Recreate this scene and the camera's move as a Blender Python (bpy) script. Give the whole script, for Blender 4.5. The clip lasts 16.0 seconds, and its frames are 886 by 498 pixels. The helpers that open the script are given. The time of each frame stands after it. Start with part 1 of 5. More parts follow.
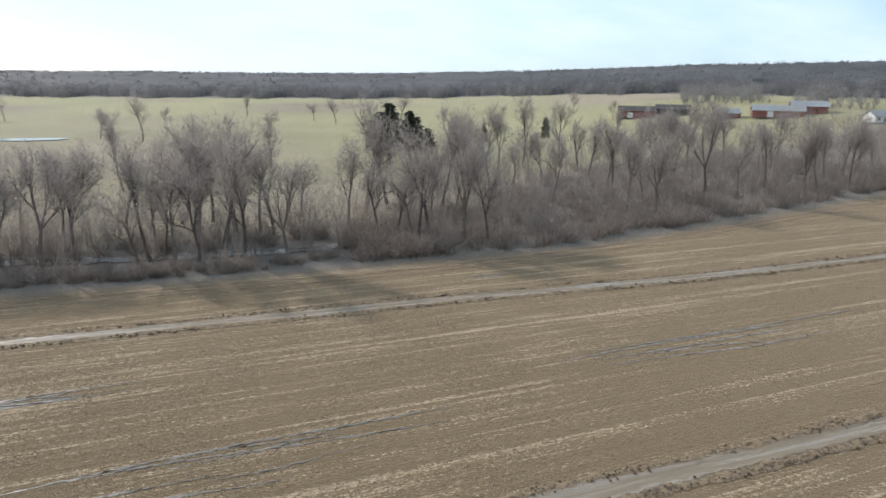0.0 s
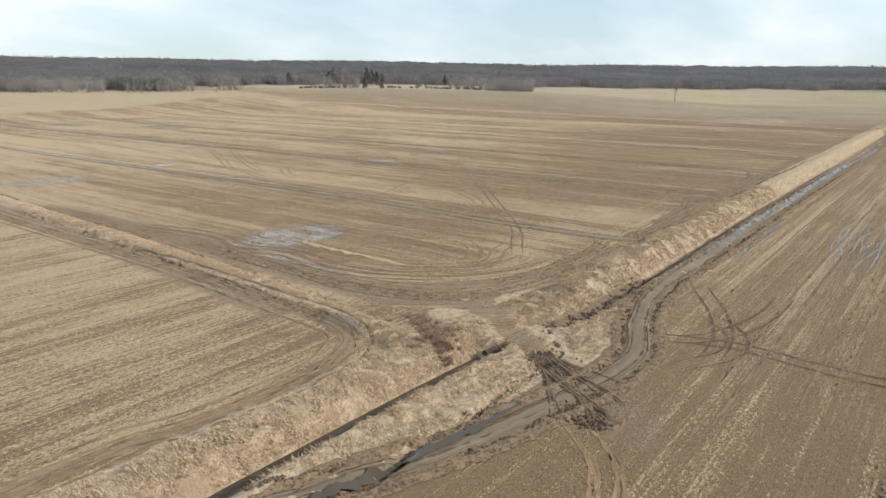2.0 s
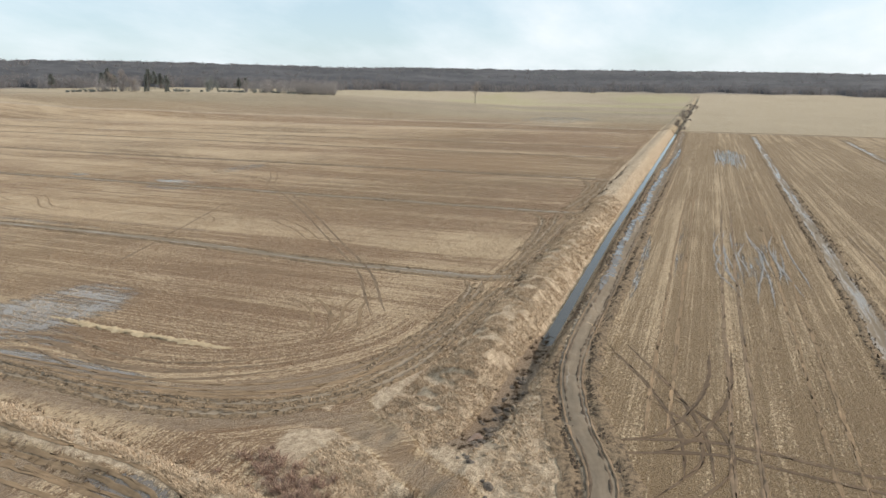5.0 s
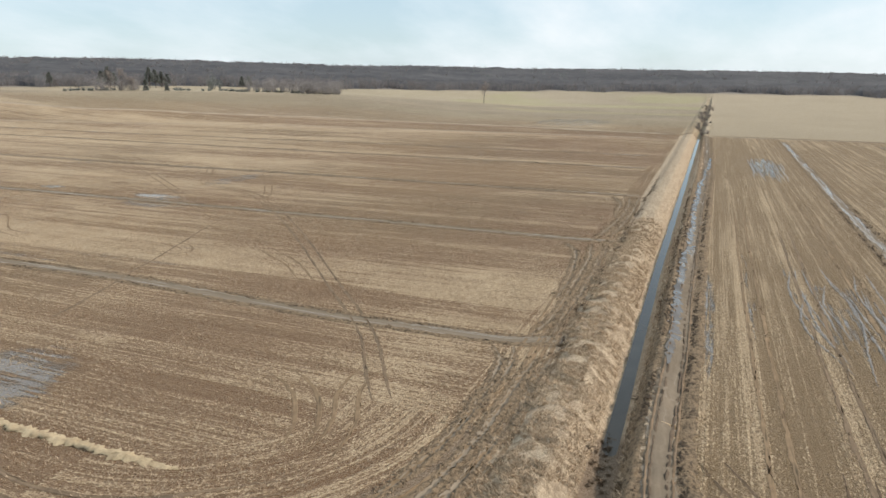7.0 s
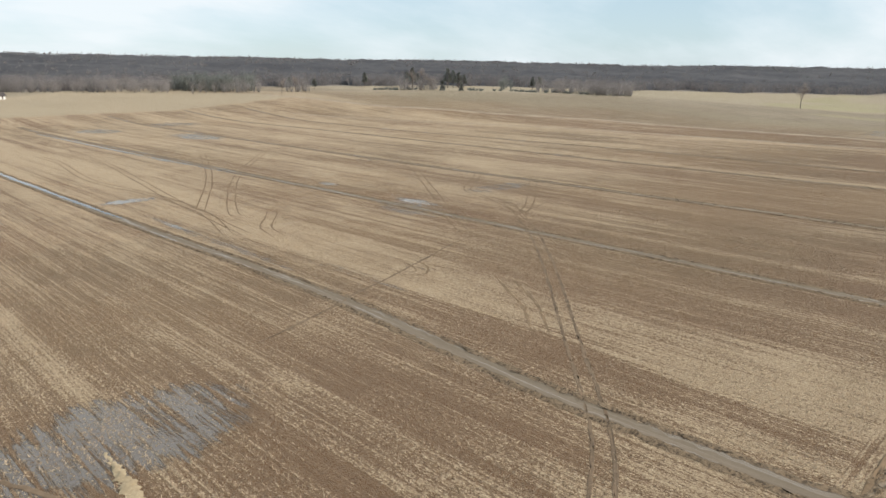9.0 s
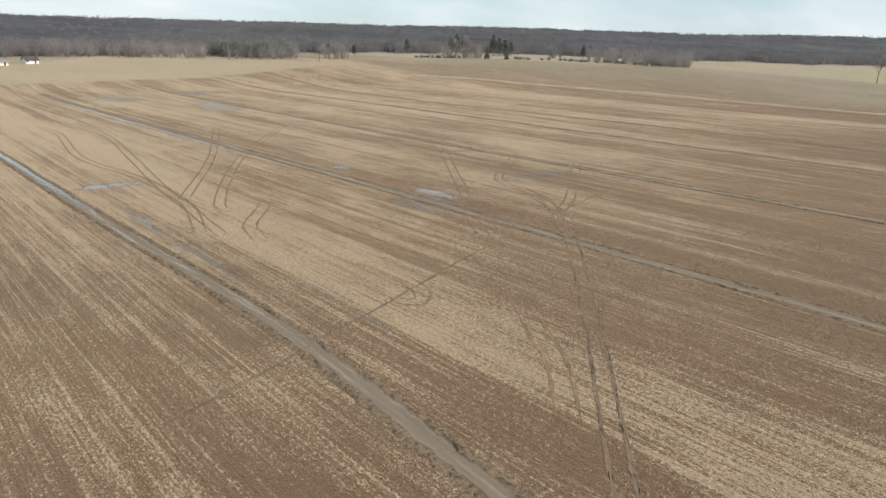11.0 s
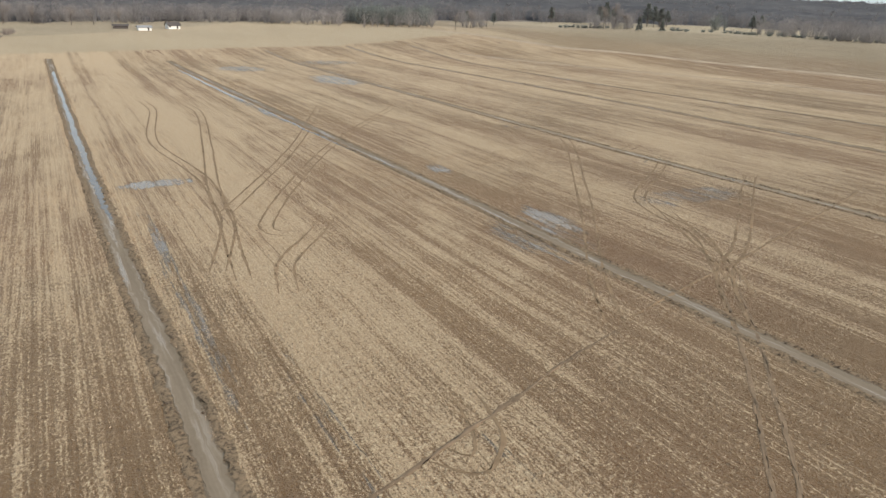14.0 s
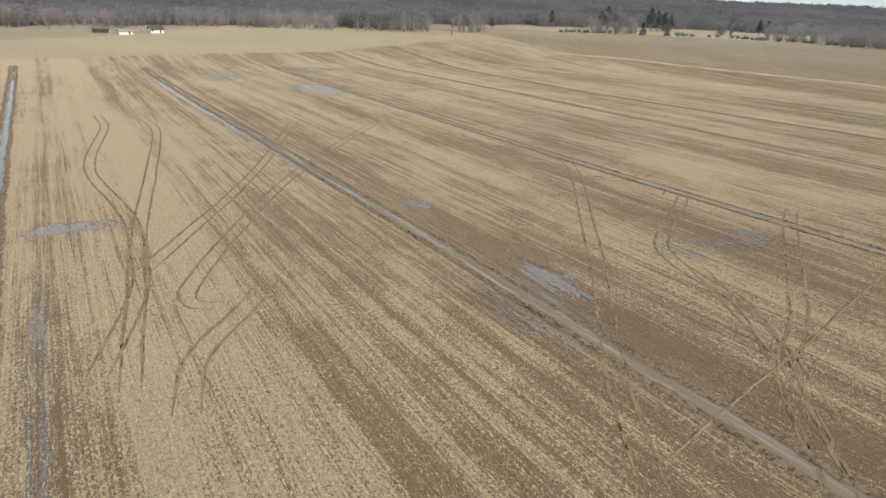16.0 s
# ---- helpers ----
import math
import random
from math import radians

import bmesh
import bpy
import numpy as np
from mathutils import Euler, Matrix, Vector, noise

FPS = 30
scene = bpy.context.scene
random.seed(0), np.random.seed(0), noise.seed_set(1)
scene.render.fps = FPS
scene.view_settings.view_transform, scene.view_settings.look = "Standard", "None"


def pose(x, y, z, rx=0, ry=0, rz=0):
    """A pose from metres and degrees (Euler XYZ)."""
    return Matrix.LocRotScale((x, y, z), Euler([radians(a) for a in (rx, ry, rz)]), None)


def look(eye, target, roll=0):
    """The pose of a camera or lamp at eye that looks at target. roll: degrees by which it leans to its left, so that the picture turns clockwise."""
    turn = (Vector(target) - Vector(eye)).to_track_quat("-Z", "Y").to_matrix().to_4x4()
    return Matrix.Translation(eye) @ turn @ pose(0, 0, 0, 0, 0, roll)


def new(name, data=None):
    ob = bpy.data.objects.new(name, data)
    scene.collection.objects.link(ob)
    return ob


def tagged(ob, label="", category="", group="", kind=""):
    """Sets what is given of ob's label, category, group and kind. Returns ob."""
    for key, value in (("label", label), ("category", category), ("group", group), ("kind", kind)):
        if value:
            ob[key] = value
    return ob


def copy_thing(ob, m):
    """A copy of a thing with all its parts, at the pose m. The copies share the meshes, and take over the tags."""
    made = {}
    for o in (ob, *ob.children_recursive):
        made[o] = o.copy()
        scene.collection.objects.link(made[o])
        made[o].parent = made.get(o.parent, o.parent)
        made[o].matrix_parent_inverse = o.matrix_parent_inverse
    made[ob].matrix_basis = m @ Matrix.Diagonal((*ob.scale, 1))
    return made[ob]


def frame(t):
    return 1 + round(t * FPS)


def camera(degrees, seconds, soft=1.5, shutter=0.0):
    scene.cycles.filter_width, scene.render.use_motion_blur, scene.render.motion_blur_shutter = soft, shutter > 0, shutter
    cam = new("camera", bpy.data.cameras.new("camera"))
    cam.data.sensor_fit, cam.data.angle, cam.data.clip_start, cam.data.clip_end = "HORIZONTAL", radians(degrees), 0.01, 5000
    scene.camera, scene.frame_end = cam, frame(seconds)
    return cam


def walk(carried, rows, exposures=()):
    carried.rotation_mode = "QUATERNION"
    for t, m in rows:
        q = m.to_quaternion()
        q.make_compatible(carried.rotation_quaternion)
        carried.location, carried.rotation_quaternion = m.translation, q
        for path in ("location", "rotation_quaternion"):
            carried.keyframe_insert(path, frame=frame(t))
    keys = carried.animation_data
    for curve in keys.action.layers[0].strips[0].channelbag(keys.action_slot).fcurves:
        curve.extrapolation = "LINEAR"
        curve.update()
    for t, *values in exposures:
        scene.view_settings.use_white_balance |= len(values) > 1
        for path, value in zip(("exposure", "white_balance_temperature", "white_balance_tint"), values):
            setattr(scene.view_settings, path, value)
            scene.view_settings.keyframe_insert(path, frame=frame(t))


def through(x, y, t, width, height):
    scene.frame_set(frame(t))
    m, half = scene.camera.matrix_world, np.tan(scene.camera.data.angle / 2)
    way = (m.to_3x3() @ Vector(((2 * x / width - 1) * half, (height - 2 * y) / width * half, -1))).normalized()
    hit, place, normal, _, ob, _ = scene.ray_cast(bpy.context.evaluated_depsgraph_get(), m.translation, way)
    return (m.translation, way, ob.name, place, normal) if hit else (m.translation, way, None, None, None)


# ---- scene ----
cam = camera(65.9, 16.0, shutter=0.06)
# seconds, place, compass bearing, pitch and roll
PATH = [
    (0.0, 0.30, -1.10, 26.0, 22.7, -13.8, 0.9),
    (0.1, 0.30, -1.08, 26.0, 18.0, -13.9, 0.9),
    (0.2, 0.30, -1.06, 26.0, 9.8, -14.1, 0.9),
    (0.3, 0.30, -1.04, 26.0, -0.9, -14.2, 0.9),
    (0.4, 0.30, -1.02, 26.0, -12.3, -14.25, 0.9),
    (0.5, 0.25, -0.98, 26.0, -23.87, -14.3, 0.9),
    (0.6, 0.05, -0.90, 26.0, -35.2, -14.4, 0.8),
    (0.7, -0.45, -0.72, 26.05, -46.4, -14.45, 0.7),
    (0.8, -1.13, -0.51, 26.12, -57.3, -14.5, 0.5),
    (0.9, -2.0, -0.2, 26.2, -67.9, -14.45, 0.2),
    (1.0, -2.99, 0.11, 26.29, -78.06, -14.38, 0.0),
    (1.1, -4.1, 0.18, 26.42, -87.5, -14.2, 0.0),
    (1.2, -5.24, 0.18, 26.5, -96.34, -14.13, 0.1),
    (1.3, -6.3, 0.15, 26.5, -105.0, -14.15, 0.3),
    (1.4, -7.3, 0.10, 26.47, -112.5, -14.2, 0.5),
    (1.5, -8.18, 0.04, 26.44, -118.47, -14.24, 0.7),
    (1.7, -9.5, -0.5, 26.32, -124.0, -14.2, 0.4),
    (2.0, -11.36, -1.56, 26.19, -127.27, -14.12, 0.2),
    (2.5, -14.76, -3.70, 26.12, -128.11, -14.07, 0.2),
    (3.0, -17.83, -6.74, 26.14, -129.67, -14.07, 0.2),
    (3.5, -21.08, -10.04, 26.15, -129.73, -14.09, 0.1),
    (4.0, -24.49, -13.63, 26.16, -129.75, -14.03, 0.1),
    (4.5, -27.86, -16.93, 26.35, -129.71, -14.04, 0.1),
    (4.6, -28.54, -17.50, 26.38, -128.66, -14.07, 0.2),
    (4.7, -29.0, -18.1, 26.4, -122.0, -14.0, 0.2),
    (4.8, -29.45, -18.7, 26.43, -114.5, -13.97, 0.3),
    (4.9, -29.95, -19.30, 26.45, -110.9, -13.9, 0.3),
    (5.0, -30.53, -19.94, 26.45, -110.69, -13.86, 0.3),
    (5.2, -32.26, -21.11, 26.5, -110.85, -13.82, 0.3),
    (7.3, -51.75, -30.15, 28.06, -111.14, -14.06, 0.5),
    (7.5, -53.70, -31.13, 28.16, -111.15, -14.12, 0.7),
    (8.0, -58.78, -33.94, 28.26, -115.67, -14.15, 0.8),
    (8.5, -63.91, -35.70, 28.22, -119.83, -14.15, 0.8),
    (8.6, -64.86, -35.90, 28.17, -124.0, -14.25, 0.7),
    (8.7, -65.82, -36.10, 28.12, -131.5, -14.3, 0.7),
    (8.8, -66.80, -36.40, 28.12, -134.6, -14.28, 0.7),
    (9.0, -68.86, -37.06, 28.13, -134.77, -14.21, 0.6),
    (9.2, -70.60, -37.95, 28.17, -134.79, -14.25, 0.6),
    (11.3, -91.41, -53.21, 28.49, -138.86, -17.34, 1.2),
    (11.5, -93.09, -54.71, 28.5, -138.83, -17.76, 1.2),
    (12.0, -97.30, -58.45, 28.7, -138.87, -19.44, 1.1),
    (12.5, -101.42, -62.45, 28.8, -138.85, -19.42, 1.0),
    (13.0, -105.61, -66.55, 28.78, -138.8, -19.26, 1.0),
    (13.1, -106.40, -67.40, 28.79, -140.0, -19.35, 1.1),
    (13.2, -107.22, -68.28, 28.81, -145.5, -19.5, 1.3),
    (13.3, -108.05, -69.17, 28.83, -149.9, -19.62, 1.5),
    (13.5, -109.66, -71.08, 28.87, -150.24, -19.66, 1.5),
    (14.0, -113.50, -75.46, 29.0, -150.18, -19.57, 1.6),
    (14.5, -117.06, -79.78, 29.08, -150.09, -19.49, 1.6),
    (15.0, -120.15, -84.02, 29.2, -150.03, -19.48, 1.7),
    (15.5, -123.42, -88.53, 29.3, -150.05, -19.42, 1.7),
    (16.0, -126.90, -93.30, 29.34, -150.16, -19.33, 1.7),
]
walk(cam, [(t, pose(x, y, z, 90 + pitch, 0, -bear) @ pose(0, 0, 0, 0, 0, roll)) for t, x, y, z, bear, pitch, roll in PATH],
     [(0.0, 0.18, 5950, 10), (0.2, 0.22, 5950, 10), (0.5, 0.36, 5950, 12), (0.8, 0.30, 6300, 14), (1.2, 0.18, 6600, 14), (1.6, 0.15, 6600, 12), (5.0, 0.13, 6600, 12), (9.0, 0.05, 6600, 12), (11.0, 0.04, 6600, 12), (12.2, 0.04, 6600, 12), (16.0, 0.06, 6600, 12)])

# ---- world, sun ----
SUN_AZ, SUN_EL = -24.0, 31.0
world = bpy.data.worlds.new("winter_sky")
scene.world = world
world.use_nodes = True
wn, wl = world.node_tree.nodes, world.node_tree.links
wn.clear()
w_out = wn.new("ShaderNodeOutputWorld")
w_bg = wn.new("ShaderNodeBackground")
w_sky = wn.new("ShaderNodeTexSky")
w_sky.sky_type = 'NISHITA'
w_sky.sun_disc = False
w_sky.sun_elevation = radians(SUN_EL)
w_sky.sun_rotation = radians(SUN_AZ)
w_sky.dust_density = 0.6
w_sky.air_density = 1.0
w_co = wn.new("ShaderNodeTexCoord")
w_sep = wn.new("ShaderNodeSeparateXYZ")
wl.new(w_co.outputs["Generated"], w_sep.inputs[0])
w_h = wn.new("ShaderNodeMath")
w_h.operation = 'MAXIMUM'
w_h.inputs[1].default_value = 0.0
wl.new(w_sep.outputs[2], w_h.inputs[0])
w_h2 = wn.new("ShaderNodeMath")
w_h2.operation = 'ADD'
w_h2.inputs[1].default_value = 0.30
wl.new(w_h.outputs[0], w_h2.inputs[0])
w_div = wn.new("ShaderNodeVectorMath")
w_div.operation = 'DIVIDE'
w_comb = wn.new("ShaderNodeCombineXYZ")
for i in range(3):
    wl.new(w_h2.outputs[0], w_comb.inputs[i])
wl.new(w_co.outputs["Generated"], w_div.inputs[0])
wl.new(w_comb.outputs[0], w_div.inputs[1])
w_map = wn.new("ShaderNodeMapping")
w_map.inputs["Scale"].default_value = (0.8, 1.3, 0.3)
w_map.inputs["Rotation"].default_value = (0, 0, 0.6)
wl.new(w_div.outputs[0], w_map.inputs[0])
w_noise = wn.new("ShaderNodeTexNoise")
w_noise.inputs["Scale"].default_value = 0.9
w_noise.inputs["Detail"].default_value = 7
w_noise.inputs["Roughness"].default_value = 0.55
wl.new(w_map.outputs[0], w_noise.inputs["Vector"])
w_ramp = wn.new("ShaderNodeValToRGB")
w_ramp.color_ramp.elements[0].position = 0.36
w_ramp.color_ramp.elements[0].color = (0.56, 0.56, 0.56, 1)
w_ramp.color_ramp.elements[1].position = 0.60
w_ramp.color_ramp.elements[1].color = (0.92, 0.92, 0.92, 1)
wl.new(w_noise.outputs["Fac"], w_ramp.inputs[0])
w_mix = wn.new("ShaderNodeMix")
w_mix.data_type = 'RGBA'
wl.new(w_ramp.outputs[0], w_mix.inputs["Factor"])
wl.new(w_sky.outputs[0], w_mix.inputs["A"])
w_cl = wn.new("ShaderNodeMix")
w_cl.data_type = 'RGBA'
wl.new(w_ramp.outputs[0], w_cl.inputs["Factor"])
w_cl.inputs["A"].default_value = (2.6, 6.6, 9.2, 1)
w_cl.inputs["B"].default_value = (8.6, 9.2, 9.5, 1)
wl.new(w_cl.outputs["Result"], w_mix.inputs["B"])
wl.new(w_mix.outputs["Result"], w_bg.inputs["Color"])
w_bg.inputs["Strength"].default_value = 0.105
wl.new(w_bg.outputs[0], w_out.inputs[0])

sun = new("sun", bpy.data.lights.new("sun", 'SUN'))
sun.data.energy = 4.0
sun.data.angle = radians(1.0)
sun.data.color = (1.0, 0.90, 0.77)
sdir = Vector((math.sin(radians(SUN_AZ)) * math.cos(radians(SUN_EL)), math.cos(radians(SUN_AZ)) * math.cos(radians(SUN_EL)), math.sin(radians(SUN_EL))))
sun.matrix_world = look(sdir * 100, (0, 0, 0))

rng = np.random.default_rng(7)


# ---- materials ----
class Mat:
    """Small helper round a node material."""

    def __init__(self, name, rough=0.9, spec=0.2):
        self.m = bpy.data.materials.new(name)
        self.m.use_nodes = True
        self.n, self.l = self.m.node_tree.nodes, self.m.node_tree.links
        self.b = self.n["Principled BSDF"]
        self.b.inputs["Roughness"].default_value = rough
        self.b.inputs["Specular IOR Level"].default_value = spec

    def put(self, src, dst):
        if isinstance(src, (int, float)):
            dst.default_value = src
        elif isinstance(src, tuple):
            dst.default_value = src if len(src) == 4 or dst.type == 'VECTOR' else (*src, 1)
        else:
            self.l.new(src, dst)

    def math(self, op, a, b=0.0, c=None, clamp=False):
        nd = self.n.new("ShaderNodeMath")
        nd.operation, nd.use_clamp = op, clamp
        self.put(a, nd.inputs[0])
        self.put(b, nd.inputs[1])
        if c is not None:
            self.put(c, nd.inputs[2])
        return nd.outputs[0]

    def noise(self, vec, scale, detail=3.0, rough=0.55, dist=0.0):
        nd = self.n.new("ShaderNodeTexNoise")
        nd.inputs["Scale"].default_value = scale
        nd.inputs["Detail"].default_value = detail
        nd.inputs["Roughness"].default_value = rough
        nd.inputs["Distortion"].default_value = dist
        if vec is not None:
            self.l.new(vec, nd.inputs["Vector"])
        return nd.outputs["Fac"]

    def scaled(self, vec, s, rot=0.0):
        nd = self.n.new("ShaderNodeMapping")
        nd.inputs["Scale"].default_value = s
        nd.inputs["Rotation"].default_value = (0, 0, rot)
        self.l.new(vec, nd.inputs[0])
        return nd.outputs[0]

    def step(self, v, lo, hi):
        nd = self.n.new("ShaderNodeMapRange")
        nd.interpolation_type = 'SMOOTHSTEP'
        self.put(v, nd.inputs[0])
        nd.inputs[1].default_value, nd.inputs[2].default_value = lo, hi
        return nd.outputs[0]

    def mix(self, f, a, b):
        nd = self.n.new("ShaderNodeMix")
        nd.data_type = 'RGBA'
        self.put(f, nd.inputs["Factor"])
        self.put(a, nd.inputs["A"])
        self.put(b, nd.inputs["B"])
        return nd.outputs["Result"]

    def coords(self, kind="Object"):
        return self.n.new("ShaderNodeTexCoord").outputs[kind]

    def uv(self):
        nd = self.n.new("ShaderNodeUVMap")
        nd.uv_map = "rows"
        return nd.outputs[0]

    def attr(self, name):
        nd = self.n.new("ShaderNodeAttribute")
        nd.attribute_name = name
        sp = self.n.new("ShaderNodeSeparateColor")
        self.l.new(nd.outputs["Color"], sp.inputs[0])
        return sp.outputs[0], sp.outputs[1], sp.outputs[2], nd.outputs["Alpha"]

    def rand(self):
        return self.n.new("ShaderNodeObjectInfo").outputs["Random"]

    def bump(self, h, strength=0.5, dist=0.1):
        nd = self.n.new("ShaderNodeBump")
        nd.inputs["Strength"].default_value, nd.inputs["Distance"].default_value = strength, dist
        self.l.new(h, nd.inputs["Height"])
        self.l.new(nd.outputs[0], self.b.inputs["Normal"])

    def color(self, c):
        self.put(c, self.b.inputs["Base Color"])

    def rough(self, r):
        self.put(r, self.b.inputs["Roughness"])


def field_material():
    k = Mat("field_ground", 0.95, 0.15)
    # dry straw is fuzzy: it catches light at flat angles
    k.b.inputs["Sheen Weight"].default_value = 0.25
    k.b.inputs["Sheen Roughness"].default_value = 0.45
    k.b.inputs["Sheen Tint"].default_value = (0.87, 0.77, 0.62, 1)
    ob, uv = k.coords(), k.uv()
    grass, mud, wet, past = k.attr("cover")
    litter, green, straw, red = k.attr("tone")
    # stubble: rows, combine swaths and straw litter
    swath = k.noise(k.scaled(uv, (0.3, 0.006, 1)), 1.0, 4, 0.62)
    streak = k.noise(k.scaled(uv, (1.3, 0.02, 1)), 1.0, 4, 0.65)
    rows = k.noise(k.scaled(uv, (2.4, 0.09, 1)), 1.0, 3, 0.65)
    clump = k.noise(k.scaled(uv, (1.25, 0.8, 1)), 2.0, 6, 0.78, 0.4)
    blot = k.noise(k.scaled(uv, (1.0, 0.3, 1)), 0.05, 6, 0.66, 0.6)
    big = k.noise(ob, 0.011, 3, 0.5)
    sp = k.n.new("ShaderNodeSeparateXYZ")
    k.l.new(uv, sp.inputs[0])
    wav = k.math('SINE', k.math('MULTIPLY_ADD', sp.outputs[0], 8.2, k.math('MULTIPLY', streak, 3.0)))
    fine = k.noise(ob, 6.5, 2, 0.7)
    stalk = k.noise(k.scaled(uv, (3.4, 1.5, 1)), 1.6, 3, 0.7)
    # how much straw lies where, and the clumps in which it lies
    dens = k.math('MULTIPLY_ADD', swath, 1.4, k.math('MULTIPLY', streak, 1.5))
    dens = k.math('MULTIPLY_ADD', rows, 1.1, dens)
    # long lines of straw along the drill rows of the plainer field
    long_ = k.noise(k.scaled(uv, (0.75, 0.004, 1)), 1.0, 4, 0.68)
    dens = k.math('MULTIPLY_ADD', k.math('MULTIPLY', k.math('SUBTRACT', long_, 0.5), k.math('MULTIPLY', green, k.math('SUBTRACT', 1.0, past))), 2.4, dens)
    patch = k.noise(k.scaled(uv, (1.0, 0.6, 1)), 0.16, 7, 0.72, 0.8)
    dens = k.math('MULTIPLY_ADD', patch, 0.9, dens)
    dens = k.math('MULTIPLY_ADD', blot, 1.5, k.math('SUBTRACT', dens, 3.23))
    dens = k.math('MULTIPLY_ADD', straw, 0.7, dens)
    dens = k.math('MULTIPLY_ADD', k.math('MULTIPLY', wav, k.step(swath, 0.3, 0.65)), 0.09, dens)
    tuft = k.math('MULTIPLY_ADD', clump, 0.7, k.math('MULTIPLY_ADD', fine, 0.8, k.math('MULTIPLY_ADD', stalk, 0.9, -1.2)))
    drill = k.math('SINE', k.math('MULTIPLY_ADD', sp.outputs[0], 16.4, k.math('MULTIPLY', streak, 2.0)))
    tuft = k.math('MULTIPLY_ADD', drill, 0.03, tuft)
    dens = k.math('MULTIPLY', dens, k.math('MULTIPLY_ADD', k.math('MULTIPLY', green, k.math('SUBTRACT', 1.0, past)), -0.1, 1.0))
    f = k.step(k.math('ADD', dens, k.math('MULTIPLY', tuft, 1.7)), -0.27, 0.29)
    soil = k.mix(k.step(big, 0.38, 0.62), (0.178, 0.104, 0.049), (0.128, 0.076, 0.037))
    plain = k.math('MULTIPLY', green, k.math('SUBTRACT', 1.0, past))
    soil = k.mix(plain, soil, (0.172, 0.113, 0.058))
    soil = k.mix(k.math('MULTIPLY', red, 0.8), soil, (0.148, 0.08, 0.04))
    stub = k.mix(f, soil, (0.385, 0.281, 0.174))
    # bright loose straw on top of thick clumps, shade between painted as dark hollows
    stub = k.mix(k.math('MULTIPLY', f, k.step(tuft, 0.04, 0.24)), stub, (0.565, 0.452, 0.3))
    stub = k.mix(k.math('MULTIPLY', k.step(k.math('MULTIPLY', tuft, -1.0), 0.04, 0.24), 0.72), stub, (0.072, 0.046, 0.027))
    # mud and standing damp
    mn = k.noise(ob, 0.9, 5, 0.7)
    mudf = k.step(k.math('ADD', mud, k.math('MULTIPLY_ADD', mn, 0.7, -0.35)), 0.35, 0.75)
    mudc = k.mix(mn, (0.104, 0.072, 0.049), (0.25, 0.182, 0.123))
    col = k.mix(mudf, stub, mudc)
    # dry grass of the banks
    gn = k.noise(k.scaled(ob, (1, 1, 0.4)), 1.4, 5, 0.75)
    gb = k.noise(ob, 0.16, 4, 0.6)
    gc = k.mix(k.step(gn, 0.36, 0.66), (0.265, 0.196, 0.13), (0.54, 0.428, 0.302))
    gc = k.mix(k.math('MULTIPLY', k.step(gb, 0.48, 0.72), 0.7), gc, (0.35, 0.262, 0.18))
    gf = k.step(k.math('ADD', grass, k.math('MULTIPLY_ADD', gn, 0.8, -0.4)), 0.3, 0.62)
    col = k.mix(gf, col, gc)
    # pasture and far fields
    pn = k.noise(ob, 0.012, 5, 0.6)
    pc = k.mix(k.step(pn, 0.35, 0.65), (0.175, 0.14, 0.097), (0.235, 0.19, 0.133))
    pc = k.mix(k.math('MULTIPLY', straw, 0.6), pc, (0.36, 0.3, 0.208))
    pc = k.mix(green, pc, k.mix(pn, (0.215, 0.215, 0.095), (0.34, 0.315, 0.145)))
    pc = k.mix(k.step(k.noise(ob, 0.25, 4, 0.7), 0.45, 0.8), pc, (0.27, 0.215, 0.145))
    col = k.mix(past, col, pc)
    lc = k.mix(clump, (0.10, 0.087, 0.08), (0.175, 0.15, 0.135))
    col = k.mix(litter, col, lc)
    # wet film
    wn1 = k.noise(k.scaled(uv, (1.7, 0.07, 1)), 1.0, 5, 0.7)
    wf = k.math('MULTIPLY_ADD', wn1, 2.4, k.math('MULTIPLY_ADD', k.noise(ob, 0.3, 6, 0.75), 0.9, -1.65))
    wf = k.step(k.math('ADD', wet, k.math('MULTIPLY', wf, k.step(wet, 0.02, 0.3))), 0.42, 0.60)
    wf = k.math('MULTIPLY', wf, k.math('MULTIPLY_ADD', k.step(tuft, 0.07, 0.12), -0.92, 1.0))
    col = k.mix(wf, col, (0.105, 0.085, 0.07))
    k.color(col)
    k.rough(k.math('MULTIPLY_ADD', wf, -0.85, 0.95))
    k.put(k.math('MULTIPLY_ADD', wf, 0.6, 0.15), k.b.inputs["Specular IOR Level"])
    hgt = k.math('MULTIPLY_ADD', rows, 0.7, k.math('MULTIPLY', clump, 0.9))
    hgt = k.math('MULTIPLY_ADD', fine, 0.8, hgt)
    hgt = k.math('ADD', hgt, k.math('MULTIPLY', gn, grass))
    k.bump(k.math('MULTIPLY', hgt, k.math('SUBTRACT', 1.0, wf)), 0.9, 0.32)
    return k.m


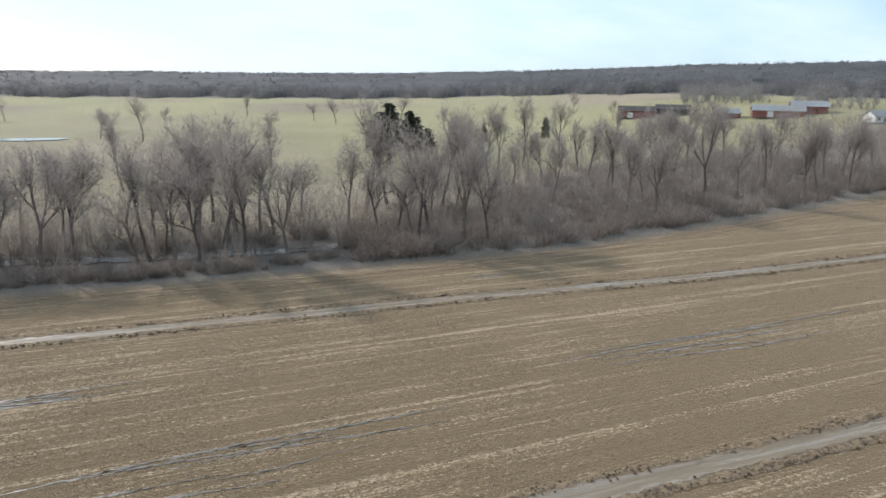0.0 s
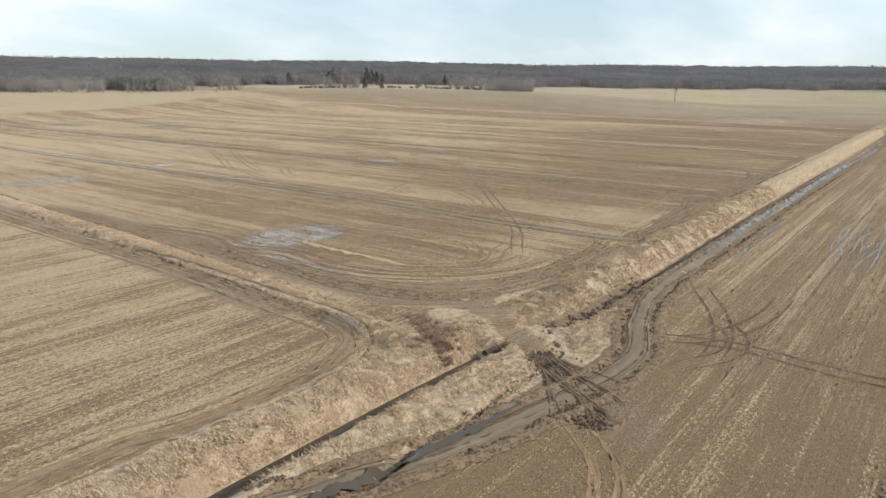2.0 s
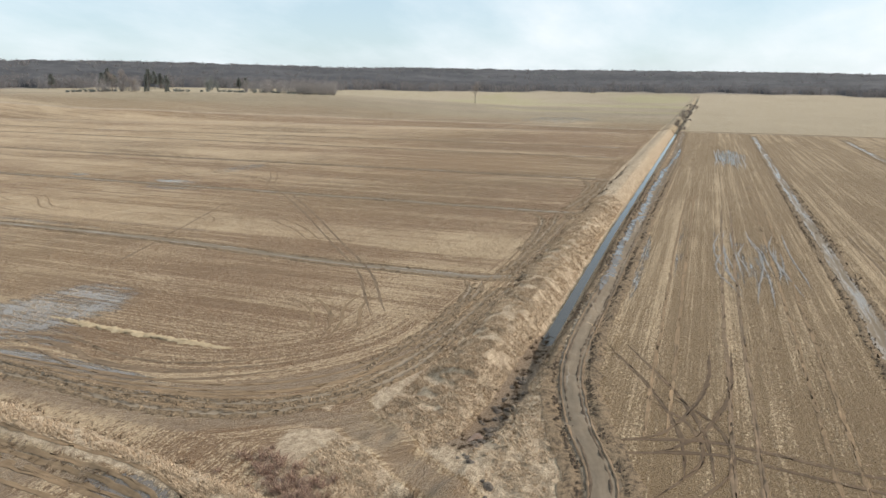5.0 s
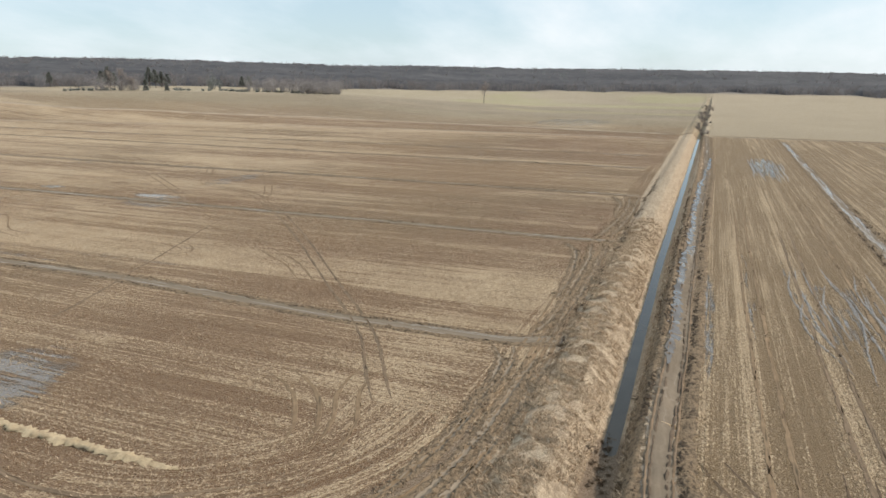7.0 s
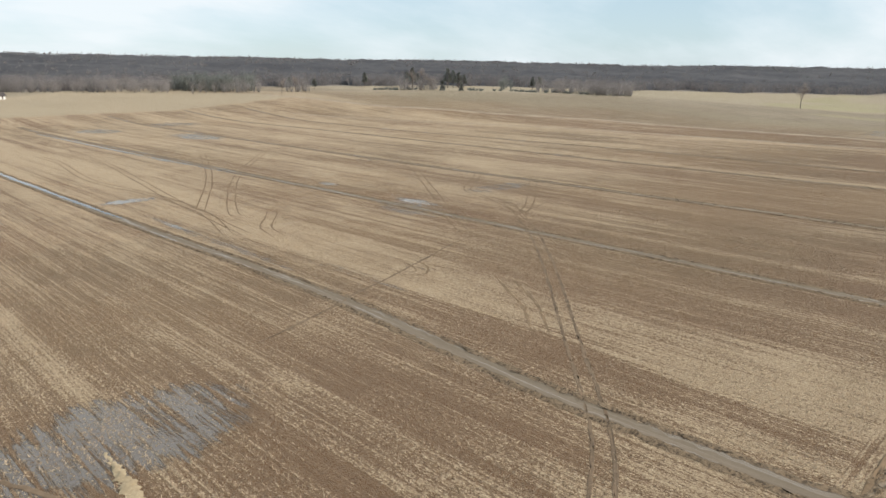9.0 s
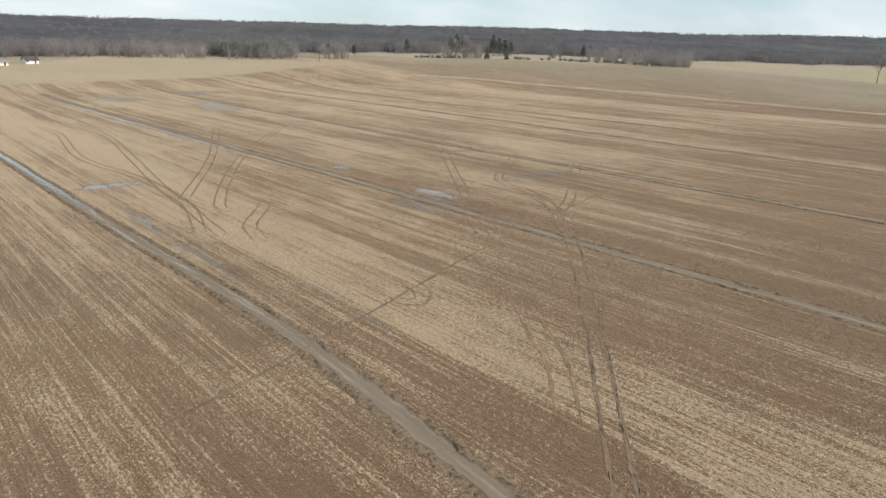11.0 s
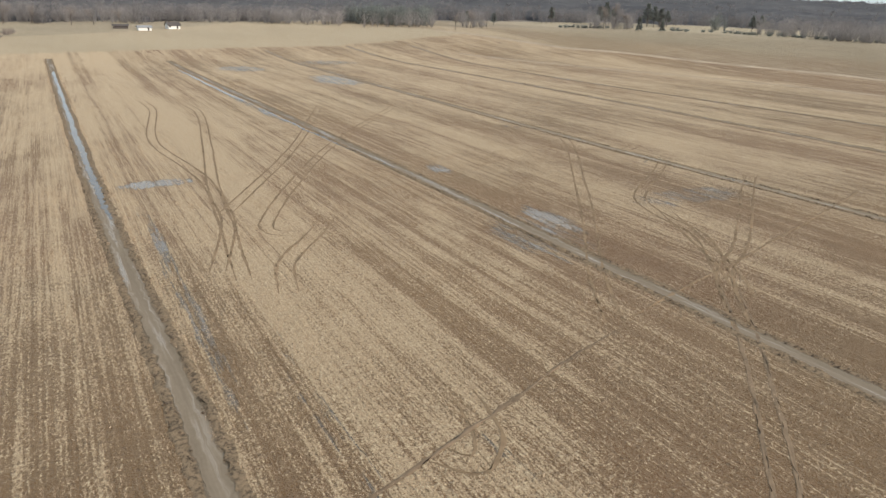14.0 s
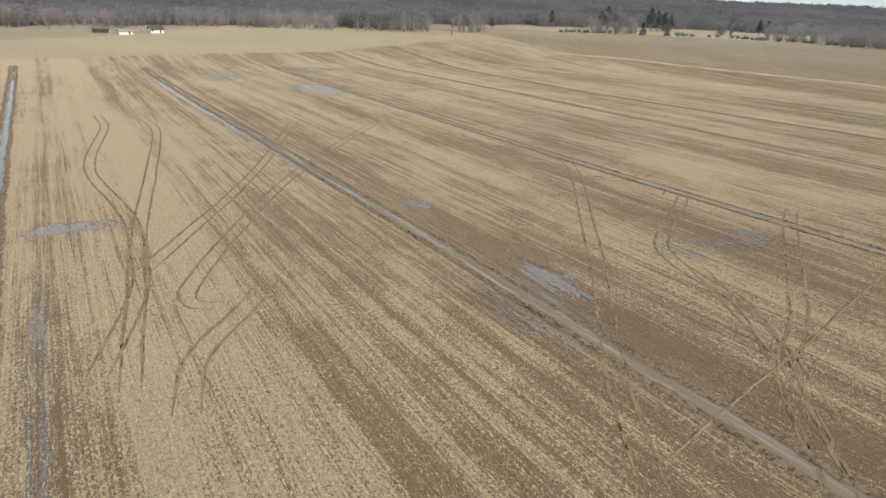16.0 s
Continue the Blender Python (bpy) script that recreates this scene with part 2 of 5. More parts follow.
def drain_material(name, half, wetness, tone=1.0):
    """A dug furrow: wet bed between ridges of thrown clods; u runs across in metres."""
    k = Mat(name, 0.9, 0.3)
    ob, uv = k.coords(), k.uv()
    sp = k.n.new("ShaderNodeSeparateXYZ")
    k.l.new(uv, sp.inputs[0])
    off = k.math('ABSOLUTE', sp.outputs[0])
    n1 = k.noise(ob, 2.6, 5, 0.75)
    n2 = k.noise(k.scaled(uv, (1.4, 0.05, 1)), 1.0, 4, 0.6)
    off = k.math('ADD', off, k.math('MULTIPLY_ADD', n1, 0.6, -0.3))
    bed = k.math('SUBTRACT', 1.0, k.step(off, half * 0.72, half))
    clod = k.mix(k.step(n1, 0.34, 0.58), (0.08, 0.059, 0.041), (0.26, 0.19, 0.122))
    bedc = k.mix(k.math('MULTIPLY_ADD', n1, 0.6, k.math('MULTIPLY_ADD', k.step(n2, 0.3, 0.7), 0.6, -0.1)), tuple(c * tone for c in (0.165, 0.131, 0.094)), tuple(c * tone for c in (0.30, 0.243, 0.18)))
    k.color(k.mix(bed, clod, bedc))
    wet = k.math('MULTIPLY', bed, k.step(n2, 0.62 - wetness * 0.4, 0.72 - wetness * 0.35))
    k.rough(k.math('MULTIPLY_ADD', wet, -0.66, 0.92))
    k.put(k.math('MULTIPLY_ADD', wet, 0.4, 0.15), k.b.inputs["Specular IOR Level"])
    k.bump(k.math('MULTIPLY', n1, k.math('MULTIPLY_ADD', bed, -0.93, 1.0)), 0.9, 0.3)
    return k.m


def simple(name, a, b, scale=3.0, rough=0.9, bump=0.3, per_object=0.0, spec=0.2, stretch=(1, 1, 1)):
    """Two colours mixed by noise at two scales, with fine relief."""
    k = Mat(name, rough, spec)
    ob = k.scaled(k.coords(), stretch)
    n1, n2 = k.noise(ob, scale, 4, 0.7), k.noise(ob, scale * 0.13, 3, 0.6)
    f = k.math('MULTIPLY_ADD', n2, 0.8, k.math('MULTIPLY_ADD', n1, 0.8, -0.3))
    if per_object:
        f = k.math('MULTIPLY_ADD', k.rand(), per_object, k.math('SUBTRACT', f, per_object / 2))
    k.color(k.mix(k.step(f, 0.2, 0.85), a, b))
    if bump:
        k.bump(n1, bump, 0.05)
    return k.m


def island(name, a, b, rough=0.95, soft=0.0, through=0.0):
    """Colour varied from blade to blade, or twig to twig, of one mesh."""
    k = Mat(name, rough, 0.1)
    g = k.n.new("ShaderNodeNewGeometry").outputs["Random Per Island"]
    big = k.noise(k.coords(), 0.03, 3, 0.6)
    col = k.mix(k.step(k.math('MULTIPLY_ADD', big, 0.9, k.math('MULTIPLY_ADD', g, 0.6, -0.25)), 0.1, 0.9), a, b)
    k.color(col)
    if through:
        # a spray of fine twigs or needles lets part of the light through
        tr, ms = k.n.new("ShaderNodeBsdfTranslucent"), k.n.new("ShaderNodeMixShader")
        k.l.new(col, tr.inputs["Color"])
        ms.inputs[0].default_value = through
        k.l.new(k.b.outputs[0], ms.inputs[1])
        k.l.new(tr.outputs[0], ms.inputs[2])
        k.l.new(ms.outputs[0], k.n["Material Output"].inputs["Surface"])
    if soft:
        # fine twigs shade as a mass: their normals lean towards the sky
        geo = k.n.new("ShaderNodeNewGeometry")
        mx = k.n.new("ShaderNodeMix")
        mx.data_type = 'VECTOR'
        mx.inputs["Factor"].default_value = soft
        k.l.new(geo.outputs["Normal"], mx.inputs["A"])
        mx.inputs["B"].default_value = (0, 0, 1)
        k.l.new(mx.outputs["Result"], k.b.inputs["Normal"])
    return k.m


def water_material(name, tint, rough=0.06):
    k = Mat(name, rough, 0.5)
    k.b.inputs["IOR"].default_value = 1.33
    ob = k.coords()
    k.color(k.mix(k.noise(ob, 0.4, 3), tint, tuple(c * 1.7 for c in tint)))
    k.bump(k.noise(ob, 3.0, 3), 0.05, 0.02)
    return k.m


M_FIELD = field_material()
M_DRAIN = drain_material("dug_furrow", 1.0, 0.26)
M_DRAIN_WET = drain_material("wet_furrow", 1.1, 0.42, 0.85)
M_DRAIN_MUD = drain_material("muddy_furrow", 1.0, 0.3, 0.85)
M_ROAD = drain_material("muddy_track", 1.35, 0.16, 0.74)
M_RUT = simple("pressed_rut_soil", (0.12, 0.085, 0.055), (0.235, 0.168, 0.11), 1.4)
M_FAINT = simple("faint_rut_soil", (0.145, 0.1, 0.06), (0.28, 0.196, 0.12), 1.0)
M_DARKRUT = simple("dark_rut_mud", (0.075, 0.052, 0.034), (0.165, 0.114, 0.073), 1.6)
M_PALETRACK = simple("pale_farm_track", (0.27, 0.21, 0.15), (0.46, 0.375, 0.28), 0.6)
M_HEADRUT = drain_material("headland_rut_mud", 0.3, 0.1)
M_RUTWET = simple("wet_rut_mud", (0.10, 0.085, 0.07), (0.23, 0.19, 0.15), 2.0, 0.33, 0.6, spec=0.45)
M_STRAW = simple("loose_straw", (0.30, 0.23, 0.14), (0.50, 0.40, 0.26), 5.0)
M_WATER = water_material("ditch_water", (0.05, 0.041, 0.03), 0.08)
M_PUDDLE = water_material("puddle_water", (0.085, 0.075, 0.065), 0.12)
M_BARK = simple("bark", (0.08, 0.066, 0.056), (0.19, 0.157, 0.132), 4.0, 0.95, 0.5, 0.4)
M_TWIG = island("bare_twigs", (0.205, 0.175, 0.156), (0.385, 0.332, 0.297), soft=0.35, through=0.45)
M_BRUSH = island("brush_twigs", (0.18, 0.155, 0.138), (0.36, 0.305, 0.265))
M_DARKTUFT = island("dark_tufts", (0.09, 0.065, 0.045), (0.2, 0.145, 0.1))
M_UNDER = island("undergrowth_twigs", (0.165, 0.135, 0.116), (0.335, 0.276, 0.232), through=0.3)
M_GREEN = island("fresh_grass", (0.10, 0.13, 0.04), (0.2, 0.22, 0.09))
M_REDBRUSH = island("reddish_brush", (0.2, 0.125, 0.1), (0.42, 0.3, 0.225))
M_FARTWIG = island("far_wood_twigs", (0.15, 0.14, 0.139), (0.235, 0.217, 0.21), through=0.22)
M_COPSE = island("copse_twigs", (0.22, 0.203, 0.197), (0.35, 0.325, 0.31), through=0.3)
# smooth crown sheet: the shade among its twigs is put into the dark colour
M_SHADEMASS = simple("shaded_far_crowns", (0.038, 0.038, 0.043), (0.105, 0.1, 0.102), 0.035, 0.95, 0.0)
# distance haze is put into this paler, greyer copy of the evergreen needles
M_HAZENEEDLE = island("hazed_needles", (0.17, 0.182, 0.172), (0.27, 0.28, 0.255), through=0.5)
M_NEEDLE = island("evergreen_needles", (0.042, 0.05, 0.034), (0.085, 0.094, 0.064), through=0.4)
M_GRASS = island("dry_grass_blades", (0.30, 0.222, 0.15), (0.55, 0.438, 0.315))
M_BANKGRASS = island("bleached_bank_grass", (0.31, 0.228, 0.152), (0.63, 0.506, 0.368))
M_RED = simple("red_barn_siding", (0.19, 0.07, 0.06), (0.26, 0.105, 0.09), 1.0, 0.8, 0.2)
M_TIN = simple("weathered_tin_roof", (0.2, 0.205, 0.215), (0.32, 0.325, 0.335), 0.8, 0.6, 0.1, spec=0.3)
M_DARKROOF = simple("dark_roof", (0.06, 0.055, 0.055), (0.13, 0.11, 0.10), 1.0)
M_WHITE = simple("white_siding", (0.66, 0.65, 0.62), (0.80, 0.79, 0.76), 1.0, 0.7, 0.1)
M_GLASS = simple("dark_window_glass", (0.02, 0.022, 0.025), (0.04, 0.045, 0.05), 1.0, 0.1, 0.0, spec=0.5)
M_STONE = simple("rubble_stone", (0.085, 0.07, 0.058), (0.19, 0.158, 0.128), 3.0, 0.95, 0.5, 0.5)
M_PIPE = simple("rusty_culvert_pipe", (0.12, 0.08, 0.06), (0.28, 0.22, 0.18), 3.0, 0.6, 0.3)
M_DRYCLOD = simple("dry_clods", (0.12, 0.084, 0.054), (0.38, 0.29, 0.195), 1.5, 0.95, 0.4)
M_CLOD = simple("dark_clods", (0.06, 0.044, 0.032), (0.155, 0.114, 0.078), 3.0, 0.95, 0.4)


# ---- builders ----
def mesh_of(name, verts, faces, mat, smooth=False):
    me = bpy.data.meshes.new(name)
    me.from_pydata([tuple(v) for v in verts], [], [tuple(f) for f in faces])
    me.materials.append(mat)
    if smooth:
        me.shade_smooth()
    me.update()
    return me


def part(name, me, parent=None, label=""):
    ob = new(name, me)
    if parent is not None:
        ob.parent = parent
    return tagged(ob, label) if label else ob


def smooth_path(pts, stepm=1.0):
    """A curve through the points, cut into even steps."""
    p = np.array(pts, float)
    if len(p) == 2:
        q = p[0] + np.linspace(0, 1, 60)[:, None] * (p[1] - p[0])
    else:
        e = np.vstack([2 * p[0] - p[1], p, 2 * p[-1] - p[-2]])
        out = []
        for i in range(1, len(e) - 2):
            for s in np.linspace(0, 1, 24, endpoint=False):
                a, b, c, d = e[i - 1], e[i], e[i + 1], e[i + 2]
                out.append(0.5 * ((2 * b) + (c - a) * s + (2 * a - 5 * b + 4 * c - d) * s * s + (3 * b - a - 3 * c + d) * s ** 3))
        out.append(p[-1])
        q = np.array(out)
    seg = np.r_[0, np.cumsum(np.linalg.norm(np.diff(q, axis=0), axis=1))]
    n = max(2, int(seg[-1] / stepm))
    s = np.linspace(0, seg[-1], n + 1)
    return np.c_[np.interp(s, seg, q[:, 0]), np.interp(s, seg, q[:, 1])], s


def wobble(s, size, length, seed):
    r = np.random.default_rng(seed)
    n = int(s[-1] / length) + 4
    return np.interp(s / length, np.arange(n), r.normal(0, size, n))


def strip_mesh(name, pts, profile, mat, stepm=1.0, jag=0.15, lift=0.0, seed=0, sway=0.0, taper=False, level=None):
    """A band along a path with a cross profile of (offset, height), edges ragged; laid on the terrain."""
    c, s = smooth_path(pts, stepm)
    d = np.gradient(c, axis=0)
    d /= np.linalg.norm(d, axis=1)[:, None] + 1e-9
    nrm = np.c_[-d[:, 1], d[:, 0]]
    c = c + nrm * wobble(s, sway, 9.0, seed + 5)[:, None] if sway else c
    r = np.random.default_rng(seed)
    verts, uvs = [], []
    m = len(profile)
    end = np.minimum(1, np.minimum(s, s[-1] - s) / 6.0) if taper else np.ones(len(s))
    for o, z in profile:
        oo = (o + r.normal(0, jag, len(s)) * (1 if abs(o) > 0.01 else 0)) * (0.25 + 0.75 * end)
        xy = c + nrm * oo[:, None]
        zz = terrain(xy[:, 0], xy[:, 1]) + (z * end + lift + (r.normal(0, jag * 0.35, len(s)) if z > 0.06 else 0))
        if level is not None:
            zz = np.full(len(s), level)
        verts.append(np.c_[xy, zz])
        uvs.append(np.c_[np.full(len(s), o), s])
    v = np.stack(verts, 1).reshape(-1, 3)
    t = np.stack(uvs, 1).reshape(-1, 2)
    i = np.arange(len(s) - 1)[:, None] * m + np.arange(m - 1)[None, :]
    f = np.stack([i, i + m, i + m + 1, i + 1], -1).reshape(-1, 4)[:, ::-1]
    me = mesh_of(name, v.tolist(), f.tolist(), mat, True)
    lay = me.uv_layers.new(name="rows")
    lay.data.foreach_set("uv", t[f.reshape(-1)].astype(np.float32).reshape(-1))
    return me


def sm(a, b, x):
    t = np.clip((x - a) / (b - a), 0, 1)
    return t * t * (3 - 2 * t)


def value_noise(x, y, size, seed):
    """Smooth lattice noise in 0..1."""
    r = np.random.default_rng(seed)
    tab = r.random((256, 256))
    u, v = x / size + 1000, y / size + 1000
    iu, iv = np.floor(u).astype(int), np.floor(v).astype(int)
    fu, fv = u - iu, v - iv
    fu, fv = fu * fu * (3 - 2 * fu), fv * fv * (3 - 2 * fv)
    a, b = tab[iu % 256, iv % 256], tab[(iu + 1) % 256, iv % 256]
    c, d = tab[iu % 256, (iv + 1) % 256], tab[(iu + 1) % 256, (iv + 1) % 256]
    return (a * (1 - fu) + b * fu) * (1 - fv) + (c * (1 - fu) + d * fu) * fv


# ---- the lie of the land ----
def ditch_y(x):
    return np.interp(x, [-430, -160, -104, -84, -77.5, -73.6, -68, -64.5, -57, -43, 120], [-34.8, -34.8, -34.2, -34.0, -34.4, -35.0, -36.4, -37.1, -37.5, -37.8, -39.2])


def berm_x(y):
    """The line of the low grass berm between the south fields."""
    return np.interp(y, [-480, -250, -178, -142, -118, -98, -82, -70, -58, -47], [-75, -72, -70.4, -68.2, -67.5, -66.1, -65.1, -64.2, -62.9, -61.2])


WOOD_X = [-300, -260, -173, -121, -80, -53, -31, 0, 23, 62, 93, 191, 400]
WOOD_Y = [205, 183, 133, 117, 105, 100, 95, 92.5, 92.3, 92.4, 98, 121, 178]


def wood_front(x):
    return np.interp(x, WOOD_X, WOOD_Y)


# distance at which the far woods begin, by compass bearing from the middle of the fields
RING_AZ = [-200, -180, -165, -150, -135, -118, -105, -85, -70, -50, -28, 5, 22, 33, 42, 55, 90, 130, 160]
RING_R = [600, 620, 680, 760, 820, 900, 1200, 1250, 1050, 860, 830, 800, 800, 780, 700, 620, 560, 560, 600]
RISE = [11, 11, 12, 15, 17, 13, 7, 6, 4, 1, 4, 5, 6, 12, 17, 19, 18, 14, 11]
HILL = [38, 38, 39, 39, 36, 35, 41, 37, 27, 15, 19, 22, 27, 32, 36, 40, 40, 38, 38]
CX, CY = -70.0, -20.0


def polar(x, y):
    az = np.degrees(np.arctan2(x - CX, y - CY))
    az = np.where(az > 160, az - 360, az)
    return az, np.hypot(x - CX, y - CY)


def terrain(x, y):
    x, y = np.asarray(x, float), np.asarray(y, float)
    az, r = polar(x, y)
    R, H = np.interp(az, RING_AZ, RING_R), np.interp(az, RING_AZ, HILL)
    slope = np.interp(az, [-185, -172, -160, -150, -136, -127, -120, -112, -105], [2, 3.5, 9, 13, 15.5, 14, 11.5, 5, 0]) * sm(440, 640, r)
    z = np.maximum(slope, np.interp(az, RING_AZ, RISE) * sm(R - 300, R, r)) + H * sm(R - 40, R + 950, r)
    z += (value_noise(x, y, 260, 3) - 0.5) * 7 * sm(R - 250, R + 500, r)
    # ditch with its spoil bank
    near = (np.abs(y + 36) < 14) & (x < 130) & (x > -1100)
    e = y - ditch_y(x)
    plug = sm(-78, -73.5, x) * (1 - sm(-67.5, -64.8, x))
    shallow = 1 - 0.42 * sm(-102, -92, x) * (1 - sm(-73, -70, x))
    wide = 0.2 * sm(-80, -68, x)
    cut = -1.75 * shallow * (1 - sm(0.4 + wide, 2.5 + wide, np.abs(e))) * (1 - plug)
    # narrow trench between the ditch and the farm track
    cut -= 0.7 * (1 - sm(0.15, 0.75, np.abs(y + 30.1 + 0.25 * np.sin(x * 0.5)))) * sm(-65.5, -63.5, x) * (1 - sm(-42, -38, x))
    bank = np.where(x < -85, 1.0, 0.45) * sm(-8.2, -5.0, e) * (1 - sm(-3.6, -2.0, e))
    bank += 0.45 * sm(1.6, 2.6, e) * (1 - sm(3.2, 5.0, e)) * (1 - 0.6 * sm(-110, -90, x) * (1 - sm(-72, -66, x)))
    lump = (value_noise(x, y, 0.9, 5) - 0.5) * 0.4 + (value_noise(x, y, 2.6, 6) - 0.5) * 0.22
    z += np.where(near, cut + bank + lump * sm(0.8, 2.2, np.abs(e)) * (1 - sm(6.5, 9, np.abs(e))), 0)
    # berm that runs across between the south fields
    b = np.abs(x - berm_x(y))
    south = (1 - sm(-46, -41, y)) * sm(-520, -480, y)
    z += south * (0.6 * (1 - sm(0.7, 2.6, b)) + lump * 0.5 * (1 - sm(3.0, 6.5, b)))
    z += (value_noise(x, y, 9.0, 9) - 0.5) * 0.07
    return z


def path_distance(x, y, pts):
    out = np.full_like(x, 99.0)
    for (ax, ay), (bx, by) in zip(pts[:-1], pts[1:]):
        q = np.clip(((x - ax) * (bx - ax) + (y - ay) * (by - ay)) / ((bx - ax) ** 2 + (by - ay) ** 2), 0, 1)
        out = np.minimum(out, np.hypot(x - ax - q * (bx - ax), y - ay - q * (by - ay)))
    return out


# ---- ground ----
def spaced(*runs):
    out = []
    for a, b, st in runs:
        out += list(np.arange(a, b, st))
    return out


def ground():
    far = [4200, 3600, 3100, 2700, 2350, 2050, 1800, 1600, 1450, 1330, 1240, 1160, 1090, 1030, 970]
    xs = np.array([-v for v in far] + spaced((-920, -430, 10), (-430, -185, 2.4), (-185, -125, 1.2), (-125, -92, 0.95), (-92, -48, 0.45), (-48, 72, 1.6), (72, 260, 4), (260, 940, 14)) + far[::-1], float)
    ys = np.array([-v for v in far] + spaced((-920, -560, 10), (-560, -232, 4), (-232, -56, 1.7), (-56, -24, 0.4), (-24, 96, 1.8), (96, 320, 4), (320, 940, 12)) + far[::-1], float)
    X, Y = np.meshgrid(xs, ys, indexing="ij")
    Z = terrain(X, Y)
    nx, ny = len(xs), len(ys)
    v = np.stack([X, Y, Z], -1).reshape(-1, 3)
    i = np.arange(nx - 1)[:, None] * ny + np.arange(ny - 1)[None, :]
    f = np.stack([i, i + ny, i + ny + 1, i + 1], -1).reshape(-1, 4)
    me = bpy.data.meshes.new("ground")
    me.vertices.add(len(v))
    me.vertices.foreach_set("co", v.astype(np.float32).reshape(-1))
    me.loops.add(f.size)
    me.loops.foreach_set("vertex_index", f.astype(np.int32).reshape(-1))
    me.polygons.add(len(f))
    me.polygons.foreach_set("loop_start", np.arange(0, f.size, 4, dtype=np.int32))
    me.update(calc_edges=True)
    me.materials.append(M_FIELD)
    me.shade_smooth()
    # row coordinates: across, along
    fc = v[f].mean(1)
    fx, fy = fc[:, 0], fc[:, 1]
    vx, vy = v[f.reshape(-1), 0], v[f.reshape(-1), 1]
    west_a = np.repeat((fx < -68.5) & (fy < -38), 4)
    headl = west_a & np.repeat((fx < -98) & (fy > -47.5), 4)
    corner = west_a & np.repeat((fx > -98) & (fy > -70) & (np.hypot(fx + 98, fy + 70) > 13), 4)
    u = np.where(west_a, vx, vy)
    w = np.where(west_a, vy, vx)
    u = np.where(headl, vy + 4.5, u)
    w = np.where(headl, vx, w)
    rad = np.hypot(vx + 98, vy + 70)
    u = np.where(corner, -98 + rad, u)
    w = np.where(corner, np.arctan2(vy + 70, vx + 98) * -18, w)
    lay = me.uv_layers.new(name="rows")
    lay.data.foreach_set("uv", np.stack([u, w], -1).astype(np.float32).reshape(-1))
    # cover
    x, y = v[:, 0], v[:, 1]
    az, r = polar(x, y)
    R = np.interp(az, RING_AZ, RING_R)
    e = y - ditch_y(x)
    grass = sm(-9.5, -7.5, e) * (1 - sm(3.0, 5.2, np.where(x > -72, e - 4.6 * sm(-68, -62, x), e))) * (x > -430) * (x < 130)
    grass = np.maximum(grass, (1 - sm(1.5, 3.0, np.abs(x - berm_x(y)))) * (1 - sm(-48, -42, y)))
    grass = np.maximum(grass, 0.95 * sm(-30, -24, -np.hypot((x + 74) / 1.4, y + 37) * 2.4))
    wf = wood_front(x)
    litter = sm(-5, 0.5, y - wf) * (1 - sm(14, 34, y - wf - 45 * sm(30, 120, x))) * (x > -300) * (x < 420)
    litter = np.maximum(litter, sm(-8, 10, r - R))
    field = (x > -428 + 0.04 * y) & (y < wf) & (x < 420)
    south_edge = np.interp(x, [-370, -355, -320, -300, -252, -214, -151, -98, -60], [-720, -640, -672, -690, -662, -612, -560, -530, -510])
    field &= y > south_edge
    westb = np.interp(y, [-700, -650, -616, -546, -517, -468, -428, -400, -338, -306, -270, -183, -140, -81, -50], [-312, -328, -355, -369, -378, -392, -403, -420, -445, -457, -467, -459, -455, -440, -435])
    field = np.where(y < -36, (x > westb) & (y > south_edge), field)
    past = 1 - field.astype(float)
    # smooth tan ground between the last drill rows and the woods
    rows_end = np.interp(x, [-420, -353, -280, -228, -188, -151, -98, -60], [-520, -510, -500, -494, -484, -474, -456, -450])
    smooth = field & (y < rows_end)
    past = np.where(smooth, 0.62 + 0.2 * value_noise(x, y, 40, 18), past)
    past = np.where((y < -36) & (x > westb - 130) & (x <= westb), 0.3 + 0.5 * sm(35, 85, westb - x) + 0.15 * value_noise(x, y, 70, 15), past)
    tan = (x < -425) & (y > -34) & (y < 260)
    past = np.where(tan, 0.92, past)
    green = np.where(y > wf, sm(40, 110, y - wf) * 0.8 * sm(0.25, 0.6, value_noise(x, y, 120, 12)), 0.18 * value_noise(x, y, 150, 13))
    green = np.where((x < -560) & (y < -40) & (y > -330), 0.55 * sm(0.5, 0.7, value_noise(x, y, 90, 14)) * (x < -640), green)
    green = np.where((y > -30) & (y < wf) & (x > -420), 1.0, green)
    mud = np.zeros_like(x)
    mud = np.maximum(mud, 0.62 * (1 - sm(1.0, 3.6, np.abs(np.hypot(x + 98, y + 70) - 26))) * (x > -98) * (y > -70))
    mud = np.maximum(mud, 0.75 * (1 - sm(1.5, 4.0, np.abs(x + 73.0))) * (y < -66) * sm(-200, -120, y))
    mud = np.maximum(mud, 0.4 * (1 - sm(1.0, 3.2, np.abs(e + 9.3))) * (x < -98) * sm(-300, -220, x))
    mud = np.maximum(mud, 0.7 * (1 - sm(3.0, 7.0, np.hypot(x + 61.5, y + 24.5))))
    t = np.clip(((x + 68) * 8 + (y + 33) * 11) / 185.0, 0, 1.15)
    fan = 1 - sm(0.6 + 1.8 * t, 1.8 + 2.4 * t, np.hypot(x + 67.4 - 8 * t, y + 32.4 - 12 * t))
    mud = np.maximum(mud, 0.55 * fan)
    mud = np.maximum(mud, 0.5 * (1 - sm(0.4, 1.2, np.hypot((x + 50) / 9, (y - 11.5) / 4))))
